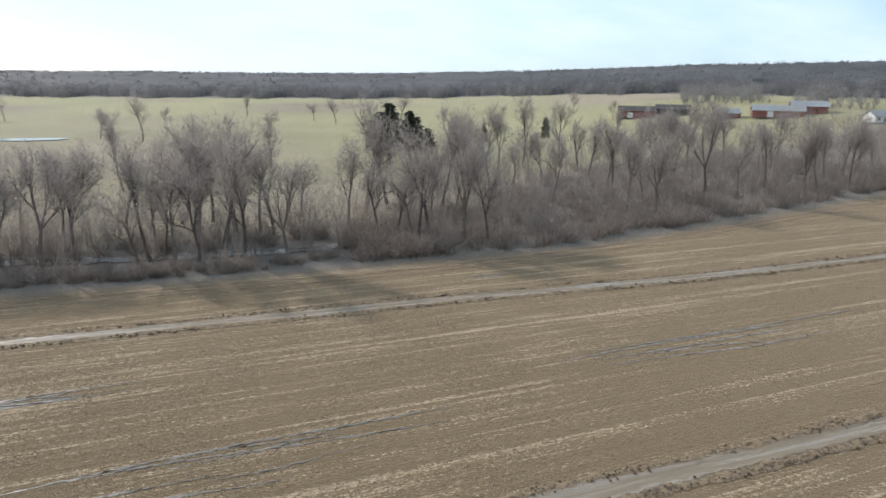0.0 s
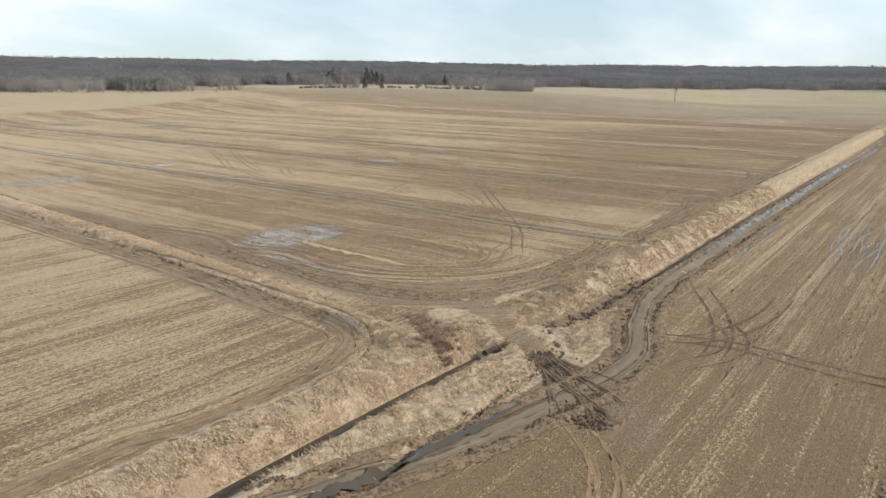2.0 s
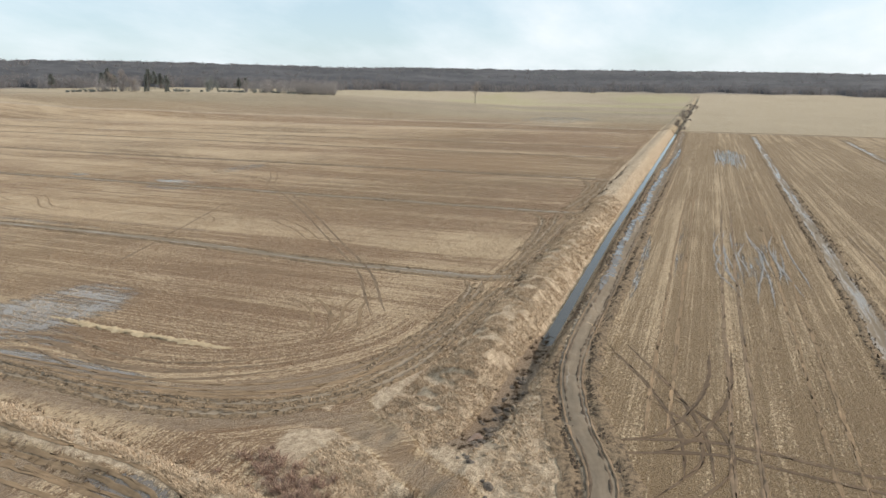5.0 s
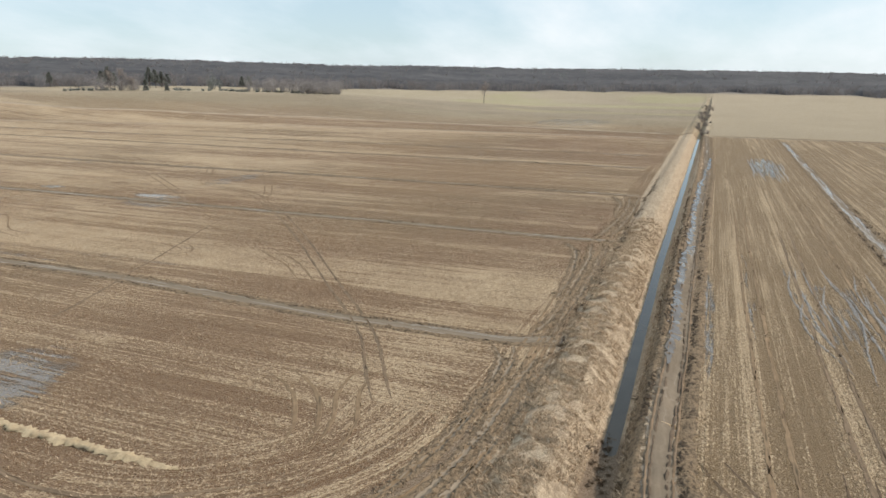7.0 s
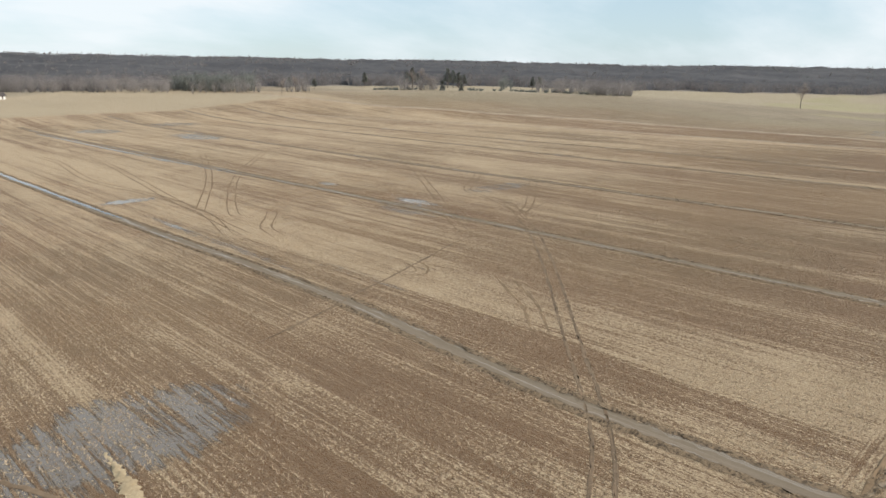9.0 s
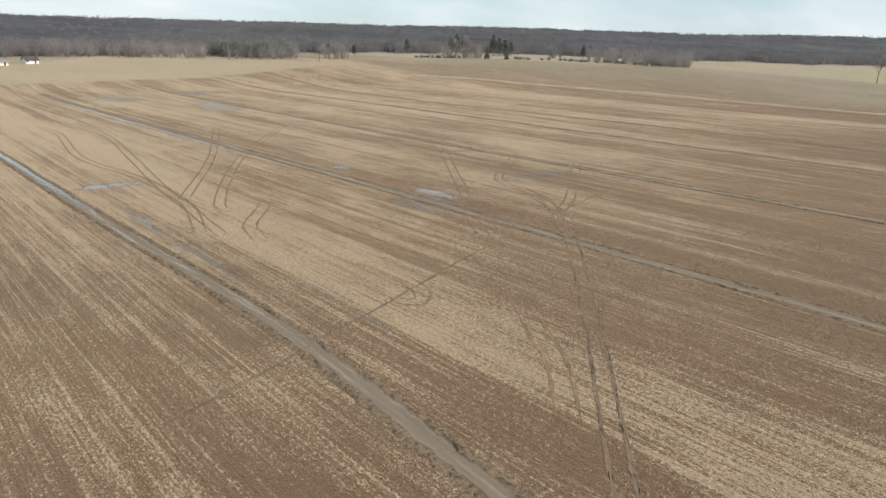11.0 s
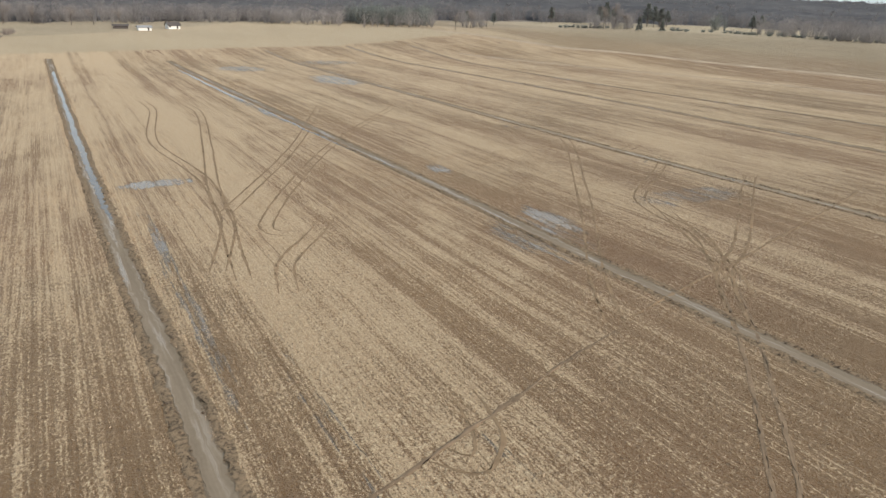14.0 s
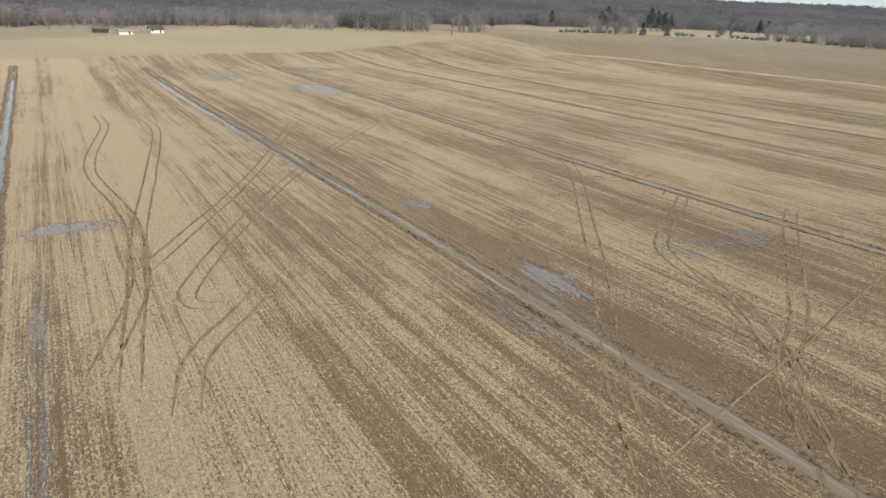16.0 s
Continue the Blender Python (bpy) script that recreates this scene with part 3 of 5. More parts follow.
    # trodden way from the headland over the crossing
    way = 1 - sm(0.9, 2.3, path_distance(x, y, WAY))
    edge = path_distance(x, y, EDGE_WAY)
    grass = grass * (1 - fan) * (1 - way) * sm(0.6, 2.4, edge)
    mud = np.maximum(mud, 0.52 * way)
    mud = np.maximum(mud, 0.6 * (1 - sm(0.5, 2.3, edge)))
    mud = np.maximum(mud, 0.62 * (1 - sm(1.6, 4.2, np.abs(x - berm_x(y) - 4.3))) * (1 - sm(-62, -54, y)) * sm(-300, -200, y))
    # smooth trodden lanes
    lane = 1 - sm(0.9, 2.4, path_distance(x, y, LANE))
    grass *= 1 - lane
    mud = np.maximum(mud, 0.6 * lane)
    mud = np.maximum(mud, 0.42 * (1 - sm(0.7, 1.7, path_distance(x, y, SIDE_LANE))))
    gully = (1 - sm(0.8, 1.9, np.abs(e))) * sm(-106, -100, x) * (1 - sm(-75, -72, x))
    grass *= 1 - gully
    mud = np.maximum(mud, 0.95 * gully)
    wet = np.zeros_like(x)
    for px, py, rx, ry, k in WETS:
        wet = np.maximum(wet, k * (1 - sm(0.5, 1.15, np.hypot((x - px) / rx, (y - py) / ry))))
    straw = (value_noise(x, y, 60, 21) - 0.5) * 0.45
    straw = np.where(y > -30, straw - 0.42 - 0.16 * sm(-130, -50, x), straw)
    straw = np.where((x > -62) & (y < -45), straw + 0.06, straw)
    band = np.interp(x, [-470, -410, -400, -385, -345, -330, -300, -284, -279, -262, -245, -226, -222, -205, -196, -180, -177, -172, -169, -165, -152, -143, -140, -138, -136, -129, -127.5, -125.5, -124, -121.5, -119, -112, -100, -80], [-0.4, -0.36, 0.16, 0.1, -0.24, 0.1, -0.12, 0.2, 0.2, -0.16, 0.16, -0.1, 0.16, -0.12, 0.1, 0.06, -0.26, -0.26, 0.12, -0.06, -0.1, -0.06, 0.3, 0.4, 0.22, 0.26, -0.12, 0.16, -0.14, 0.22, 0.1, 0.06, -0.06, 0.0])
    straw = np.where((y < -44) & (x < -69), straw * 0.8 + band * 1.6, straw)
    straw += 0.3 * np.exp(-(np.hypot((x + 108) / 9, (y + 55) / 5)) ** 2) + 0.15 * np.exp(-(np.hypot((x + 150) / 14, (y + 52) / 4)) ** 2) - 0.16 * np.exp(-(np.hypot((x + 133) / 16, (y + 72) / 14)) ** 2)
    straw += np.where((y < -44) & (x < -69), -0.16 + 0.36 * sm(75, 210, -y) - 0.14 * (1 - sm(-172, -138, x)) * (1 - 0.5 * sm(150, 260, -y)), 0.0) - 0.12 * np.exp(-(np.hypot((x + 160) / 14, (y + 100) / 40)) ** 2)
    straw += 0.22 * np.exp(-(np.hypot((x + 150) / 16, (y + 185) / 70)) ** 2)
    straw += 1.1 * np.exp(-(np.hypot((x + 500) / 55, (y + 112) / 36)) ** 2)
    for px, py, rx, ry, k in ((-188, -96, 34, 42, 0.3), (-120, -80, 17, 14, 0.36), (-98, -80, 17, 18, 0.32), (-280, -120, 60, 60, 0.16)):
        straw -= k * np.exp(-(np.hypot((x - px) / rx, (y - py) / ry)) ** 2)
    for px, py, rx, ry in ((-130, -56, 12, 4), (-183, -59, 14, 4), (-100, -53.5, 10, 3), (-92, -27.6, 9, 1.2), (-80, -25, 3, 1.5)):
        straw += 0.22 * np.exp(-(np.hypot((x - px) / rx, (y - py) / ry)) ** 2)
    straw -= 0.3 * np.exp(-(np.hypot((x + 54) / 7, (y + 60) / 12)) ** 2)
    straw = np.where(smooth, 0.55 + 0.5 * value_noise(x, y, 50, 19), straw)
    red = sm(0.3, 0.7, value_noise(x, y, 45, 31)) * (y < -45)
    straw = np.where(past > 0.9, np.where(y > wf, np.maximum(0.6 * sm(0.35, 0.75, value_noise(x, y, 85, 16)), 1 - sm(50, 120, y - wf)), np.interp(az, [-150, -142, -105, -95], [0.15, 1, 1, 0.25]) * sm(0, 25, r - np.interp(az, [-150, -140, -125, -110], [560, 615, 640, 690])) * (y < 60)), straw)
    straw = np.where(tan, 0.75 + 0.25 * value_noise(x, y, 30, 17), straw)
    green = np.where(tan, 0.0, green)
    for nm, cols in (("cover", (grass, mud, wet, past)), ("tone", (litter, green, straw, red))):
        at = me.attributes.new(nm, 'FLOAT_COLOR', 'POINT')
        at.data.foreach_set("color", np.stack(cols, -1).astype(np.float32).reshape(-1))
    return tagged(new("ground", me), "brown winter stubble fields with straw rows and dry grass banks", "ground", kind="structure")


# lines of the dug furrows
D1 = [(62, -1.2), (-43, -1.1), (-154, 0.1), (-408, 2.7)]
D2 = [(75, 30.6), (36, 31.2), (0, 32.4), (-56, 33.2), (-117, 34.2), (-193, 36.3), (-399, 41.3)]
D3 = [(130, 69.0), (75, 69.6), (40, 72.0), (0, 73.8), (-49, 76.0), (-81, 76.6), (-145, 78.5), (-399, 87.5)]
D4 = [(-120, 118), (-153, 121.8), (-217, 127.5), (-383, 135.7)]
A1 = [(-119.2, -42.6), (-117.4, -46.5), (-117, -52), (-117, -75), (-119.3, -106), (-118.5, -148), (-117.3, -203), (-115, -440)]
A2 = [(-170.4, -43.8), (-169.4, -48), (-169.2, -98), (-168.6, -194), (-165.8, -397), (-164.6, -432)]
A3 = [(-222, -44), (-222, -128), (-221, -220), (-224, -477)]
A4 = [(-279, -48), (-279, -160), (-281, -316), (-280, -494)]
A5 = [(-318.5, -50), (-318, -185), (-312, -317), (-318, -480)]
EDGE_WAY = [(20, -48.5), (-30, -47.3), (-38, -45.8), (-49, -45.4), (-55, -46.8), (-58.6, -49.8), (-60.4, -55), (-61, -66), (-62.2, -90), (-62.4, -150)]
LANE = [(-70.5, -130), (-69.4, -90), (-68.9, -69), (-69.3, -56.2), (-72.6, -50.9), (-74.5, -44.7), (-70.4, -38), (-67, -32.2)]
SIDE_LANE = [(-10, -88), (-40.9, -88.3), (-50.3, -89.2), (-57.4, -89.5), (-62.4, -88.7)]
WAY = [(-84, -46), (-78, -46.2), (-74.7, -43.6), (-70.8, -37.5), (-67.0, -32.2)]
# damp patches: centre, radii, strength
WETS = [(-86, -90, 13, 9, 0.68), (-79, -86, 4, 9, 0.5), (-74.6, -75, 1.2, 16, 0.72), (-126.5, -194.5, 7.5, 3.2, 0.85), (-122.6, -150, 1.1, 48, 0.5),
        (-175, -151, 2.6, 9, 0.8), (-175.5, -186, 2.5, 5, 0.7), (-88, -187, 15, 8, 0.62), (-60.3, -53.5, 1.5, 4.6, 0.9), (-61.5, -75, 1.6, 14, 0.55),
        (-140, -11, 22, 5, 0.36), (-300, -11, 36, 6, 0.55), (-515, -116, 62, 34, 0.4), (-84, 46, 14, 6, 0.5),
        (-20, 59, 16, 1.2, 0.6), (-23, 52, 12, 1.0, 0.5), (-33, 83, 8, 3, 0.75), (41, 79.6, 6, 1.2, 0.85), (-300, 150, 22, 10, 0.6),
        (-128, -118, 2.0, 22, 0.34), (-137, -104, 1.4, 16, 0.32), (-214, -340, 12, 26, 0.6), (-190, -395, 14, 16, 0.6), (-165, -290, 3, 60, 0.5), (-240, -420, 20, 16, 0.5), (-60, 17, 6, 3, 0.34), (-134, -27.5, 26, 1.6, 0.52), (-155, -17.5, 45, 1.0, 0.4), (-150, -22, 30, 0.7, 0.38), (-168, -145, 7, 14, 0.5), (-205, -152, 16, 6, 0.42), (-72.6, -60, 0.9, 9, 0.7), (-118.8, -43, 2.6, 1.6, 0.85)]
ground()


def furrow(pts, mat, half, label, seed, stepm=0.8, water=None):
    prof = [(-half - 0.75, 0.015), (-half - 0.3, 0.17), (-half, 0.08), (-half * 0.6, 0.02), (0.0, 0.01), (half * 0.6, 0.02), (half, 0.08), (half + 0.3, 0.17), (half + 0.75, 0.015)]
    ob = part("drain_furrow", strip_mesh("drain_furrow", pts, prof, mat, stepm, 0.13, 0.012, seed, 0.12))
    return tagged(ob, label, "drainage furrow", "furrows across the fields", "structure")


furrow(D1, M_DRAIN_WET, 1.05, "straight dug drainage furrow with wet grey bed", 1)
furrow(D2, M_DRAIN_WET, 1.05, "straight dug drainage furrow with wet grey bed", 2)
furrow(D3, M_DRAIN_WET, 1.2, "wide wet drainage furrow along the field by the wood", 3)
furrow(D4, M_DRAIN, 0.7, "narrow dug drainage furrow in pale stubble", 4)
furrow(A1, M_DRAIN_MUD, 0.95, "dug drainage furrow with brown muddy water", 5)
furrow(A2, M_DRAIN_MUD, 0.95, "dug drainage furrow with brown muddy water", 6)
furrow(A3, M_DRAIN, 0.85, "dug drainage furrow with dark clods", 7)
furrow(A4, M_DRAIN, 0.8, "dug drainage furrow with dark clods", 8, 1.5)
furrow(A5, M_DRAIN, 0.6, "narrow drainage furrow in stubble", 9, 1.5)
furrow([(-440, -120), (-430, -36), (-428, 20), (-420, 95), (-410, 166), (-398, 276)], M_DRAIN, 0.8, "dark drainage furrow at the field end", 10, 2)
furrow([(-370, -540), (-378, -517), (-392, -468), (-403, -428), (-420, -400), (-445, -338), (-457, -306), (-466, -270), (-459, -183), (-455, -140), (-440, -81), (-434, -50)], M_PALETRACK, 1.6, "pale farm track along the pasture", 11, 2)
furrow([(-330, -440), (-372, -350), (-394, -273), (-402, -180), (-404, -60)], M_PALETRACK, 0.7, "narrow pale furrow across the far stubble", 12, 2)

# the muddy farm track north of the ditch
TRACK = [(-34, -33.5), (-42, -30.2), (-49.5, -27.6), (-58.5, -25.6), (-66, -24.2), (-73, -24.4), (-82.5, -27.8), (-95, -30.0), (-125, -30.1), (-182, -30.1), (-294, -29.4), (-425, -31)]
prof = [(-2.7, 0.02), (-2.0, 0.2), (-1.6, 0.05), (-1.1, -0.02), (-0.5, 0.07), (0.1, 0.09), (0.6, 0.06), (1.1, -0.02), (1.6, 0.05), (2.0, 0.2), (2.7, 0.02)]
tagged(part("farm_track", strip_mesh("farm_track", TRACK, prof, M_ROAD, 0.6, 0.12, 0.05, 20, 0.1, True)), "wet grey mud farm track with raised clod edges", "track", kind="structure")

# water in the ditch
for a, b in ((-430, -99), (-66, 122)):
    pts = [(x, float(ditch_y(x))) for x in np.linspace(a, b, 40)]
    wide = 2.1 if a > -100 else 1.4
    tagged(part("ditch_water", strip_mesh("ditch_water", pts, [(-wide, 0), (0, 0), (wide, 0)], M_WATER, 1.0, 0.1, 0, 31, level=-1.5 if a > -100 else -1.68)), "still dark water in the bottom of the ditch", "water", kind="structure")


# water lying along the farm track
WETLINE = [(-116, -30.3), (-125, -30.5), (-150, -30.8), (-185, -30.4), (-240, -30.6), (-275, -29.6), (-300, -28.6), (-318, -28.9)]
tagged(part("flooded_rut", strip_mesh("flooded_rut", WETLINE, [(-0.5, 0), (0, 0), (0.5, 0)], M_PUDDLE, 0.8, 0.22, 0.16, 33, 0.3, True)), "pale water standing along the farm track", "water", kind="structure")


def wheel_track(pts, gauge, label, mat=M_RUT, width=0.1, seed=0, wet=False):
    """A pair of ruts left by a tractor."""
    top = new("wheel_track")
    c, s = smooth_path(pts, 1.5)
    d = np.gradient(c, axis=0)
    d /= np.linalg.norm(d, axis=1)[:, None] + 1e-9
    nrm = np.c_[-d[:, 1], d[:, 0]]
    for side in (-1, 1):
        q = c + nrm * side * gauge / 2
        part("rut", strip_mesh("rut", q[::2].tolist(), [(-width - 0.1, 0.0), (-width, 0.028), (-width * 0.5, 0.015), (width * 0.5, 0.015), (width, 0.028), (width + 0.1, 0.0)], mat, 0.8, 0.055, 0.02, seed + side, 0.06, True), top)
    return tagged(top, label, "wheel track", "wheel tracks in the stubble", "structure")


TRK = "pair of dark tractor wheel ruts pressed into stubble"
wheel_track([(-99, -54), (-102.8, -56.4), (-112, -62), (-119.4, -68), (-130, -77.4), (-148, -93), (-160, -104), (-169, -112.7), (-178, -122.2)], 1.75, TRK, seed=41, width=0.085)
wheel_track([(-177, -121.2), (-186.2, -131.8), (-189.9, -138), (-191, -143.4), (-194, -151.6), (-199, -157.3), (-214, -168), (-224, -176)], 1.75, TRK, M_FAINT, 0.075, 43)
wheel_track([(-168, -112), (-180.3, -124.6), (-192.5, -131.8), (-221.4, -153.1), (-232, -160)], 1.8, TRK, M_FAINT, seed=44, width=0.075)
wheel_track([(-157.8, -118.3), (-165.1, -129.6), (-179, -147.4), (-192.7, -165.5), (-215, -196), (-221, -208)], 1.8, TRK, M_FAINT, seed=47, width=0.075)
wheel_track([(-137, -300), (-137, -277), (-131.3, -233), (-134.3, -195.7), (-132.5, -172), (-129, -145)], 1.8, TRK, M_FAINT, seed=50, width=0.07)
wheel_track([(-147.3, -290), (-147, -263), (-135, -190.6), (-132.5, -168.7), (-127, -150)], 1.8, TRK, M_FAINT, seed=53, width=0.07)
wheel_track([(-183.5, -274), (-156.7, -215.6), (-132.5, -172)], 1.8, TRK, M_FAINT, seed=56, width=0.07)
wheel_track([(-205, -267), (-163.6, -213), (-138, -168), (-139, -160)], 1.8, TRK, M_FAINT, seed=59, width=0.07)
one = strip_mesh("rut", [(-103, -99.6), (-108.8, -101.2), (-116.3, -103.7), (-124, -106.8), (-131, -109), (-142, -113), (-150, -116.2), (-158, -118.7)], [(-0.18, 0), (-0.08, 0.03), (0.08, 0.03), (0.18, 0)], M_RUT, 0.8, 0.09, 0.02, 62, 0.12, True)
tagged(part("wheel_rut", one), "single dark rut slanting across the stubble rows", "wheel track", kind="structure")
wheel_track([(-77.4, -25.4), (-79.6, -20.6), (-80.6, -16.5), (-80, -12), (-79.5, -5), (-81.5, 6), (-84.4, 18)], 1.8, TRK, M_DARKRUT, 0.13, seed=63)
wheel_track([(-99, -26.4), (-90.2, -21.8), (-82.2, -18.8), (-74, -18)], 2.0, TRK, M_DARKRUT, seed=72, width=0.09)
wheel_track([(-78.3, -24), (-81, -20), (-90, -17), (-101, -16.5)], 2.0, TRK, M_DARKRUT, seed=75, width=0.08)
wheel_track([(-88, -22), (-84, -18), (-78, -17), (-72, -20)], 2.0, TRK, M_DARKRUT, seed=66, width=0.08)
wheel_track([(-29, 43), (-34, 50), (-35.2, 59), (-31, 61)], 2.0, "curved pair of wet tractor ruts in stubble", M_FAINT, 0.08, 69)


# ---- trees ----
def tube(V, F, a, b, ra, rb, sides):
    a, b = np.asarray(a, float), np.asarray(b, float)
    d = b - a
    d /= np.linalg.norm(d) + 1e-9
    p = np.cross(d, (0.3, 0.9, 0.1))
    p /= np.linalg.norm(p) + 1e-9
    q = np.cross(d, p)
    n = len(V)
    for c, r in ((a, ra), (b, rb)):
        for i in range(sides):
            t = 2 * math.pi * i / sides
            V.append(c + (p * math.cos(t) + q * math.sin(t)) * r)
    for i in range(sides):
        j = (i + 1) % sides
        F.append((n + i, n + j, n + sides + j, n + sides + i))


def blade(V, F, a, b, w, r):
    d = np.asarray(b) - np.asarray(a)
    s = np.cross(d, r.normal(0, 1, 3))
    s *= w / (np.linalg.norm(s) + 1e-9)
    n = len(V)
    V.extend([a - s, a + s, b])
    F.append((n, n + 1, n + 2))


def bare_tree(seed, height, spread, twigs):
    """Trunk with limbs, and a crown of fine bare twigs."""
    r = np.random.default_rng(seed)
    TV, TF, CV, CF = [], [], [], []

    def grow(p, d, length, rad, level):
        steps = 3 if level < 2 else 2
        for i in range(steps):
            d = d + r.normal(0, 0.11 + 0.05 * level, 3) + np.array((0, 0, 0.05))
            d /= np.linalg.norm(d)
            e = p + d * length / steps
            r2 = rad * (0.8 if level < 2 else 0.66)
            if level > 2:
                blade(CV, CF, p, e, rad * 0.9, r)
            else:
                tube(TV, TF, p, e, rad, r2, 6 if level == 0 else 4 if level == 1 else 3)
            p, rad = e, r2
            if level >= 1 or i > 0:
                kids = 2 if level < 3 else 0
                for _ in range(kids):
                    side = r.normal(0, 1, 3)
                    side -= d * side.dot(d)
                    side /= np.linalg.norm(side)
                    nd = d * 0.75 + side * spread * r.uniform(0.55, 1.0) + np.array((0, 0, 0.2))
                    grow(p, nd / np.linalg.norm(nd), length * r.uniform(0.45, 0.66), rad * 0.62, level + 1)
            if level >= 2:
                for _ in range(twigs):
                    td = d + r.normal(0, 0.55, 3) + np.array((0, 0, 0.15))
                    td /= np.linalg.norm(td)
                    q = p + td * r.uniform(0.5, 1.5) * height / 15
                    blade(CV, CF, p - td * 0.1, q, r.uniform(0.022, 0.04), r)
                    for _ in range(1):
                        t2 = td + r.normal(0, 0.6, 3)
                        t2 /= np.linalg.norm(t2)
                        m = p + (q - p) * r.uniform(0.3, 0.9)
                        blade(CV, CF, m, m + t2 * r.uniform(0.4, 1.0) * height / 15, 0.02, r)
        if level < 3:
            grow(p, d, length * 0.6, rad, level + 1)

    grow(np.array((0.0, 0, -0.3)), np.array((r.normal(0, 0.05), r.normal(0, 0.05), 1.0)), height * 0.42, height * 0.0165, 0)
    top = max(v[2] for v in TV)
    k = height * 0.93 / top
    return mesh_of("trunk", np.array(TV) * k, TF, M_BARK, True), mesh_of("crown", np.array(CV) * k, CF, M_TWIG)


def evergreen(seed, height, radius, conic=True, count=900, mat=M_NEEDLE):
    """Tapered trunk and a crown of drooping needle sprays with gaps."""
    r = np.random.default_rng(seed)
    TV, TF, CV, CF = [], [], [], []
    tube(TV, TF, (0, 0, -0.3), (0, 0, height * 0.5), height * 0.02, height * 0.013, 6)
    tube(TV, TF, (0, 0, height * 0.5), (0.1, 0, height * 0.97), height * 0.013, 0.03, 5)
    for _ in range(int(count / 9)):
        f = r.uniform(0.1 if conic else 0.3, 1.0)
        reach = radius * ((1 - f) ** 0.8 + 0.05 if conic else math.sqrt(max(0.03, 1 - (2 * (f - 0.35)) ** 2 * 0.9 if f > 0.35 else 0.7)))
        reach *= r.uniform(0.6, 1.1)
        t = r.uniform(0, 2 * math.pi)
        z = f * height
        tip = np.array((math.cos(t) * reach, math.sin(t) * reach, z + (-0.12 if conic else 0.1) * reach))
        tube(TV, TF, (0, 0, z), tip * (1, 1, 1), 0.05, 0.015, 3)
        for _ in range(9):
            g = r.uniform(0.35, 1.05)
            a = np.array((0, 0, z)) + (tip - np.array((0, 0, z))) * g + r.normal(0, 0.16, 3)
            b = a + np.array((math.cos(t), math.sin(t), -0.2)) * r.uniform(0.4, 0.9) * radius / 3 + r.normal(0, 0.35, 3)
            blade(CV, CF, a, b, r.uniform(0.12, 0.3) * radius / 3, r)
            blade(CV, CF, a, b + r.normal(0, 0.3, 3), r.uniform(0.12, 0.3) * radius / 3, r)
    return mesh_of("trunk", TV, TF, M_BARK, True), mesh_of("crown", CV, CF, mat)


def make_tree(name, meshes, label, category, group):
    top = new(name)
    part("trunk", meshes[0], top)
    part("crown", meshes[1], top)
    return tagged(top, label, category, group)


def place(kinds, x, y, scale, r, used=set()):
    i = int(r.integers(len(kinds)))
    z = float(terrain(x, y))
    m = pose(x, y, z, 0, 0, r.uniform(0, 360)) @ Matrix.Diagonal((scale, scale, scale * r.uniform(0.9, 1.12), 1))
    if (id(kinds), i) not in used:
        used.add((id(kinds), i))
        ob = kinds[i]
    else:
        ob = copy_thing(kinds[i], Matrix())
    ob.matrix_basis = m
    return ob


TREES = [make_tree("bare_tree", bare_tree(100 + i, h, sp, 2), "tall bare grey winter tree at the field edge", "tree", "bare trees of the wood")
         for i, (h, sp) in enumerate(((15.5, 0.6), (17, 0.48), (14, 0.7), (18, 0.45), (13, 0.62), (16, 0.55)))]
r = np.random.default_rng(11)
n = 0
while n < 225:
    x = r.uniform(-255, 215)
    deep = 34 + 60 * float(sm(20, 110, x))
    y = float(wood_front(x)) + 5 + deep * r.random() ** 1.2
    if x > 60 and r.random() < 0.2:
        continue
    place(TREES, x, y, r.uniform(0.75, 1.22), r)
    n += 1

PINES = [make_tree("pine_tree", evergreen(200 + i, 17, 4.2, False, 1500), "dark green pine standing among bare trees", "tree", "pines by the wood") for i in range(2)]
for dx, dy, s in ((-5, 0, 1.0), (0, 5, 1.05), (4, -2, 0.92), (8, 3, 0.8), (11, 0, 0.66)):
    place(PINES, 68.9 + dx, 203 + dy, s, r)
CEDARS = [make_tree("cedar_tree", evergreen(210 + i, 11, 2.8, True, 1100), "dark conical cedar standing alone in pasture", "tree", "cedars in the pastures") for i in range(3)]


def bearing(az, d, eye=(0.0, -1.0)):
    return eye[0] + d * math.sin(radians(az)), eye[1] + d * math.cos(radians(az))


for az, d, s in ((-23.9, 342, 1.15), (-22, 505, 1.15), (-16, 470, 0.8), (31, 330, 0.9), (26, 310, 0.7)):
    x, y = bearing(az, d)
    place(CEDARS, x, y, s, r)
FARCEDARS = [make_tree("cedar_tree", evergreen(216 + i, 11, 3.4, True, 1100, M_HAZENEEDLE), "haze-paled cedar standing before the far woods", "tree", "cedars in the pastures") for i in range(2)]
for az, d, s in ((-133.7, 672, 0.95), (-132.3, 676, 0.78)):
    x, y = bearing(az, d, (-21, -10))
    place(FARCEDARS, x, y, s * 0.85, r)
FARPINES = [make_tree("pine_tree", evergreen(230 + i, 19, 4.6, False, 1300, M_HAZENEEDLE), "tall dark pine rising out of the far woods", "tree", "pines of the far woods") for i in range(2)]
